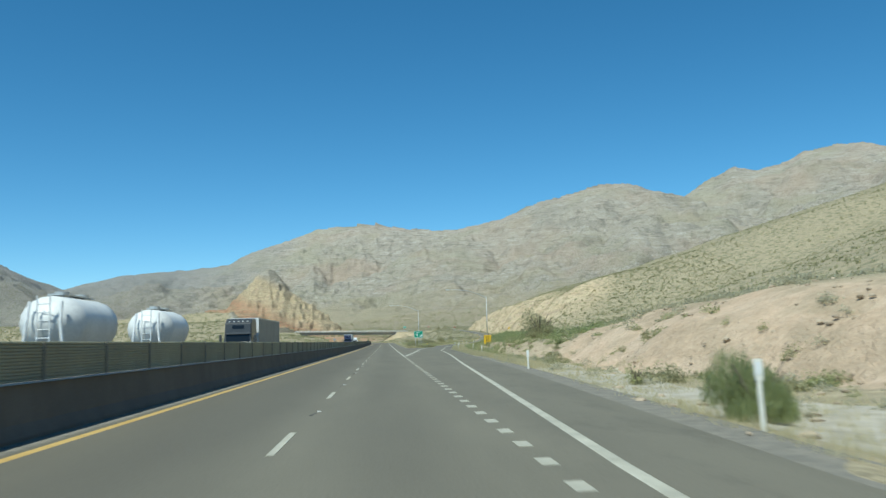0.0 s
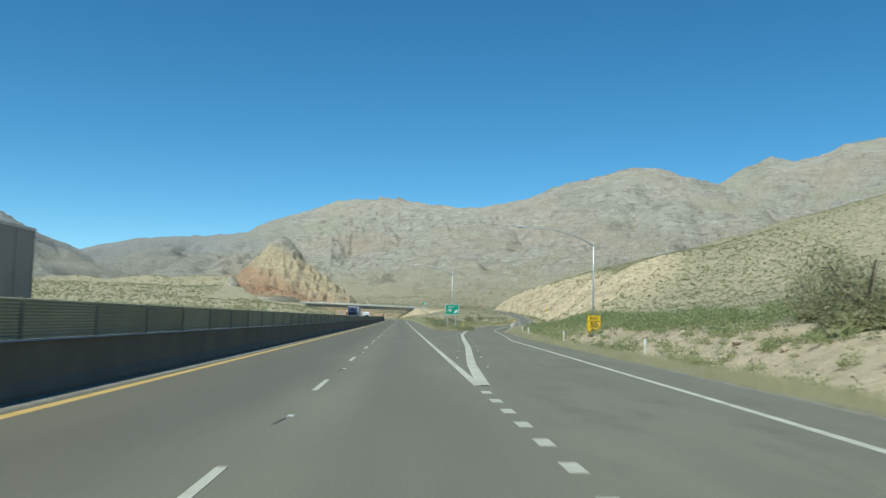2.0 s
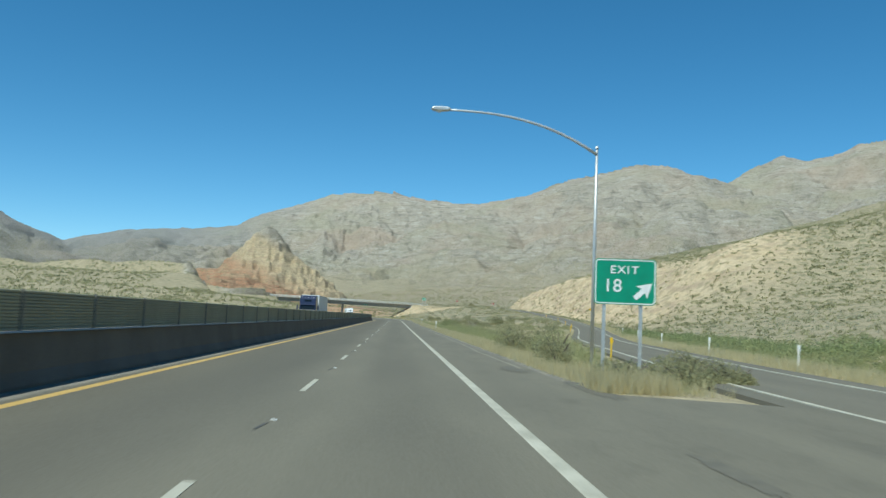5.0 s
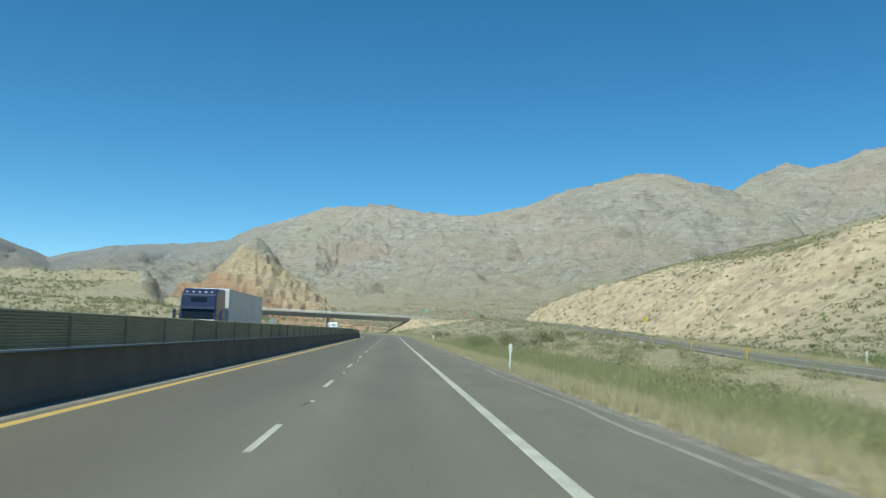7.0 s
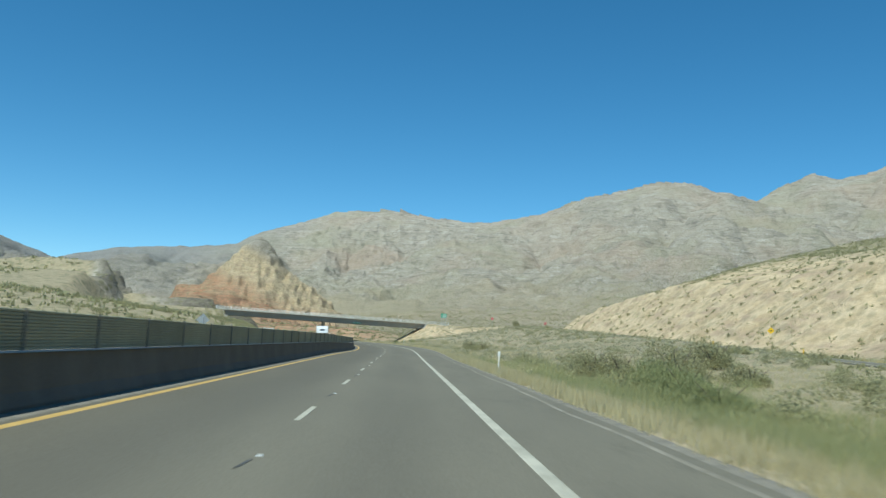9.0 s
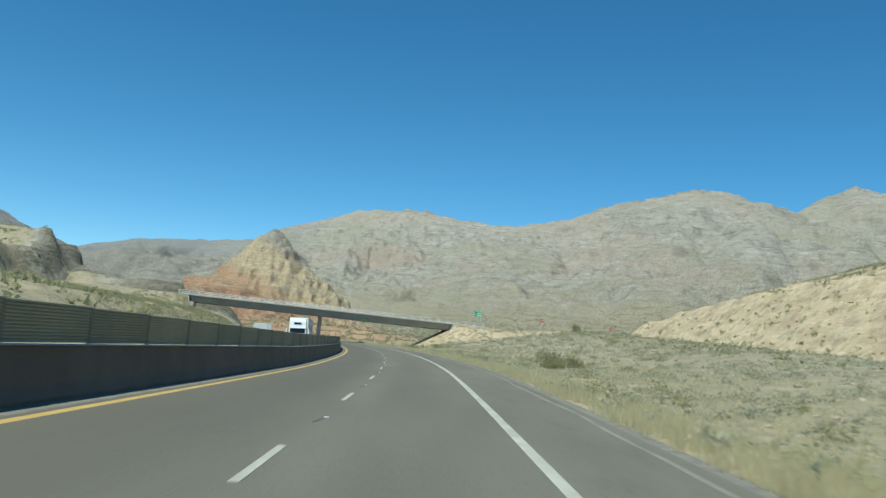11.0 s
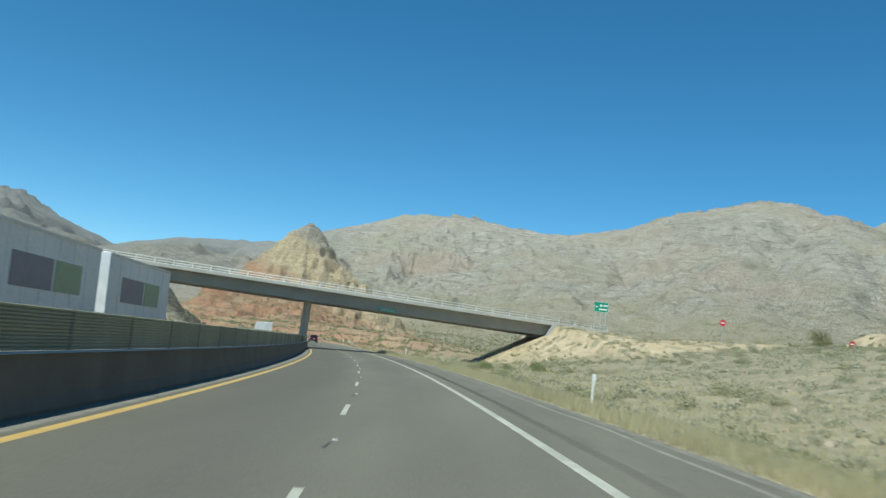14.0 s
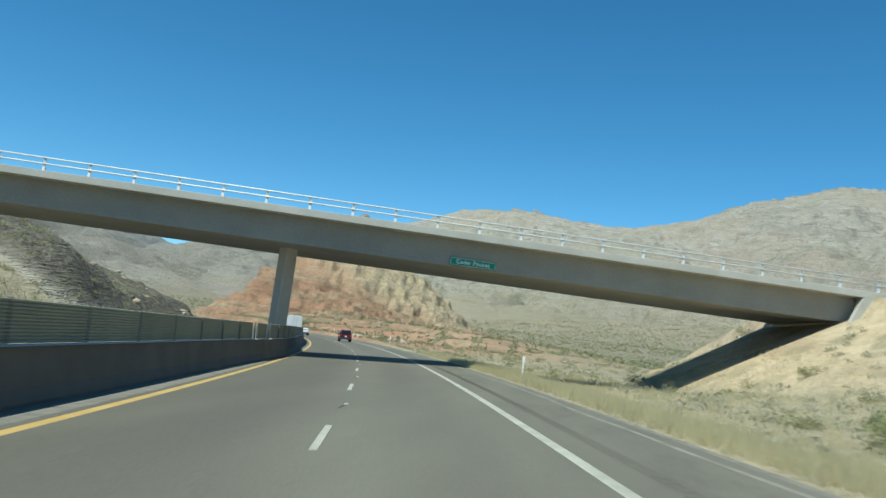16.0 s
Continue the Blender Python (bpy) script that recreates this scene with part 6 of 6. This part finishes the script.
# pale gravel wash between the shoulder and the bank
gs = np.arange(-30, 118, 1.0)
near = np.interp(gs, [-300, 10, 45, 90, 150], [6.0, 6.2, 8.2, 10.2, 12.9]) + 1.0
k = np.linspace(0, 1, 9)
far = 13.6 + 1.2 * np.sin(gs / 7.0) - 1.6 * sm(gs, 70, 110)
U = near[:, None] + np.clip(far - near, 0.6, None)[:, None] * k[None]
W = on_road(np.broadcast_to(gs[:, None], U.shape), U)
W[..., 2] = terrain(W[..., 0].ravel(), W[..., 1].ravel())[0].reshape(U.shape) + np.where((k > 0) & (k < 1), 0.035, -0.06)[None]
wi = np.arange(U.size).reshape(U.shape)
wq = np.stack([wi[:-1, :-1], wi[:-1, 1:], wi[1:, 1:], wi[1:, :-1]], -1).reshape(-1, 4)
tagged(new("wash", fast_mesh("wash", W.reshape(-1, 3), wq, M_GRAVEL, True)), "pale gravel wash beside the exit lane", "ground", kind="structure")
x, y, z, r = spread(260, 13, 22, -10, 112, 55, lambda x, y, u, s: (u > 13.5) & (u < 22), bare=0.2)
plants("brush", "olive bushes on the face of the pink bank", (x, y, z), r.uniform(0.25, 0.75, len(x)), r.uniform(0.3, 0.8, len(x)), 260, 0.12, M_BRUSH, 56)


# single bushes and small trees that stand out
def bush(x, y, rad, tall, mat, label, seed, name="bush", leaves=1600, leaf=0.09, trunk=0.05, upward=0.4, slim=0.3):
    z0 = float(height(x, y)[0])
    t = thing(name, pose(x, y, z0), label, "bush" if name == "bush" else "tree")
    r = random.Random(seed)
    g = Geo()
    for i in range(7):
        a = 0.9 * i + r.random()
        e = (math.cos(a) * rad * 0.55, math.sin(a) * rad * 0.55, tall * (0.6 + 0.3 * r.random()))
        g.tube([(0, 0, -0.15), (e[0] * 0.35, e[1] * 0.35, e[2] * 0.5), e], trunk, 6, trunk * 0.25)
    part("trunk", g, M_BARK, t, "brown woody stems")
    one = np.zeros(1)
    v = leaf_cloud(one, one, one + 0.05 * tall, one + rad, one + tall, leaves, leaf, seed, slim, upward)
    part("crown", fast_mesh("crown", v, np.arange(len(v)).reshape(-1, 3), mat), None, t)
    return t


p = on_road(np.array(19.0), np.array(8.7))
bush(float(p[0]), float(p[1]), 1.0, 1.35, M_FEATHER, "tall feathery green bush beside a marker post", 1, leaves=11000, leaf=0.2, upward=1.1, slim=0.035)
bush(14.2, 31.5, 0.9, 1.1, M_CREO, "dark green bush at the foot of the bank", 2)
bush(18.0, 33.0, 0.8, 0.9, M_CREO, "dark green bush on the pink bank", 3)
bush(10.6, 33.5, 0.4, 0.8, M_GREENB, "small green bush on the wash", 4, leaves=350, leaf=0.2)
bush(20.0, 103.5, 2.6, 3.6, M_CREO, "broad dark desert tree at the bank's end", 5, "tree", 6500, 0.055, 0.12)
bush(22.5, 112.0, 1.8, 2.2, M_CREO, "dark desert tree behind the bank", 6, "tree", 3600, 0.065, 0.09)
bush(26.0, 370.0, 2.3, 2.6, M_CREO, "broad dark creosote bush on the flat", 7, "bush", 5200, 0.06, 0.07)
bush(31.0, 384.0, 1.6, 1.7, M_CREO, "dark creosote bush on the flat", 8, "bush", 2600, 0.075, 0.06)
bush(21.5, 352.0, 1.7, 1.4, M_CREO, "spreading creosote bush on the flat", 9, "bush", 2600, 0.075, 0.06)
for bx, by, br_, bt in ((13.6, 356.5, 1.6, 1.9), (15.6, 358.0, 1.5, 1.8), (18.0, 354.6, 2.0, 2.6), (19.8, 357.0, 1.5, 1.9), (13.6, 448.2, 1.7, 1.8), (16.0, 450.5, 1.4, 1.4)):
    bush(bx, by, br_, bt, M_CREO, "broad dark creosote bush near the shoulder", int(bx * 100), "bush", 6000, 0.055, 0.05, 0.5)
bush(16.0, 326.1, 1.4, 1.4, M_SAGE, "grey-green bush on the flat", 92, "bush", 3600, 0.07, 0.05)
for bx, by, br_, bt in ((11.8, 331.0, 1.6, 1.2), (12.4, 336.0, 1.7, 1.4), (13.4, 341.5, 1.7, 1.5), (14.6, 346.0, 1.5, 1.3)):
    bush(bx, by, br_, bt, M_BRUSH, "tall soft green brush behind the dry grass", int(by), "bush", 6000, 0.12, 0.03, 0.9, 0.06)
for bx, by, br_, bt in ((0.4, 563.4, 1.2, 0.9), (5.4, 557.9, 1.1, 0.9), (2.6, 560.5, 0.9, 0.7)):
    bush(bx, by, br_, bt, M_BRUSH, "low green bush at the foot of the approach fill", int(by * 10), "bush", 3600, 0.08, 0.03, 0.6)
bush(37.2, 569.0, 1.7, 2.1, M_CREO, "round dark juniper near the rail fence", 10, "tree", 3600, 0.07, 0.09)
for i, (bx, by, br_, bt) in enumerate(((8.2, 192.4, 1.0, 0.75), (9.9, 192.6, 1.2, 0.85), (11.6, 193.6, 1.1, 0.8), (7.6, 199.5, 0.9, 1.1), (8.8, 206.0, 1.2, 1.6), (7.9, 213.0, 1.1, 1.3), (12.2, 198.5, 1.0, 0.9), (9.6, 222.0, 1.3, 1.6))):
    bush(bx, by, br_, bt, M_CREO, "green brush growing round the exit sign's posts" if i < 4 or i == 6 else "tall brush in the gore behind the exit sign", 60 + i, "bush", 4200, 0.06, 0.035, 0.5)

# loose stones on the wash and the cut slopes
ICO_V = [(0, 0, 1), (0.894, 0, 0.447), (0.276, 0.851, 0.447), (-0.724, 0.526, 0.447), (-0.724, -0.526, 0.447), (0.276, -0.851, 0.447), (0.724, 0.526, -0.447), (-0.276, 0.851, -0.447), (-0.894, 0, -0.447), (-0.276, -0.851, -0.447), (0.724, -0.526, -0.447), (0, 0, -1)]
ICO_F = np.array([(0, 1, 2), (0, 2, 3), (0, 3, 4), (0, 4, 5), (0, 5, 1), (1, 6, 2), (2, 7, 3), (3, 8, 4), (4, 9, 5), (5, 10, 1), (6, 7, 2), (7, 8, 3), (8, 9, 4), (9, 10, 5), (10, 6, 1), (11, 7, 6), (11, 8, 7), (11, 9, 8), (11, 10, 9), (11, 6, 10)])


def stones(n, x0, x1, y0, y1, size, seed, label):
    r = np.random.default_rng(seed)
    x, y = r.uniform(x0, x1, n), r.uniform(y0, y1, n)
    ok = clear_of_roads(x, y, 0.3)[0]
    x, y = x[ok], y[ok]
    z = terrain(x, y)[0]
    m = len(x)
    sz = size * r.random(m) ** 2.2 + 0.05
    v = np.array(ICO_V)[None] * (0.65 + 0.6 * r.random((m, 12, 1))) * (sz[:, None] * np.array([1.0, 0.8, 0.55]))[:, None, :]
    v = v + np.stack([x, y, z + sz * 0.15], -1)[:, None, :]
    f = (ICO_F[None] + 12 * np.arange(m)[:, None, None]).reshape(-1, 3)
    return tagged(new("stones", fast_mesh("stones", v.reshape(-1, 3), f, M_STONE)), label, "stones", kind="stuff")


M_STONE = surface("stone", (0.32, 0.25, 0.175), (0.44, 0.36, 0.26), 2.0, 0.9)
stones(1500, 7, 30, -10, 180, 0.2, 71, "loose tan stones on the wash and bank")
stones(1100, 8, 60, 380, 612, 0.2, 73, "loose tan stones on the plain before the bridge")
stones(700, -120, -30, 640, 900, 1.0, 75, "broken red boulders beyond the bridge")
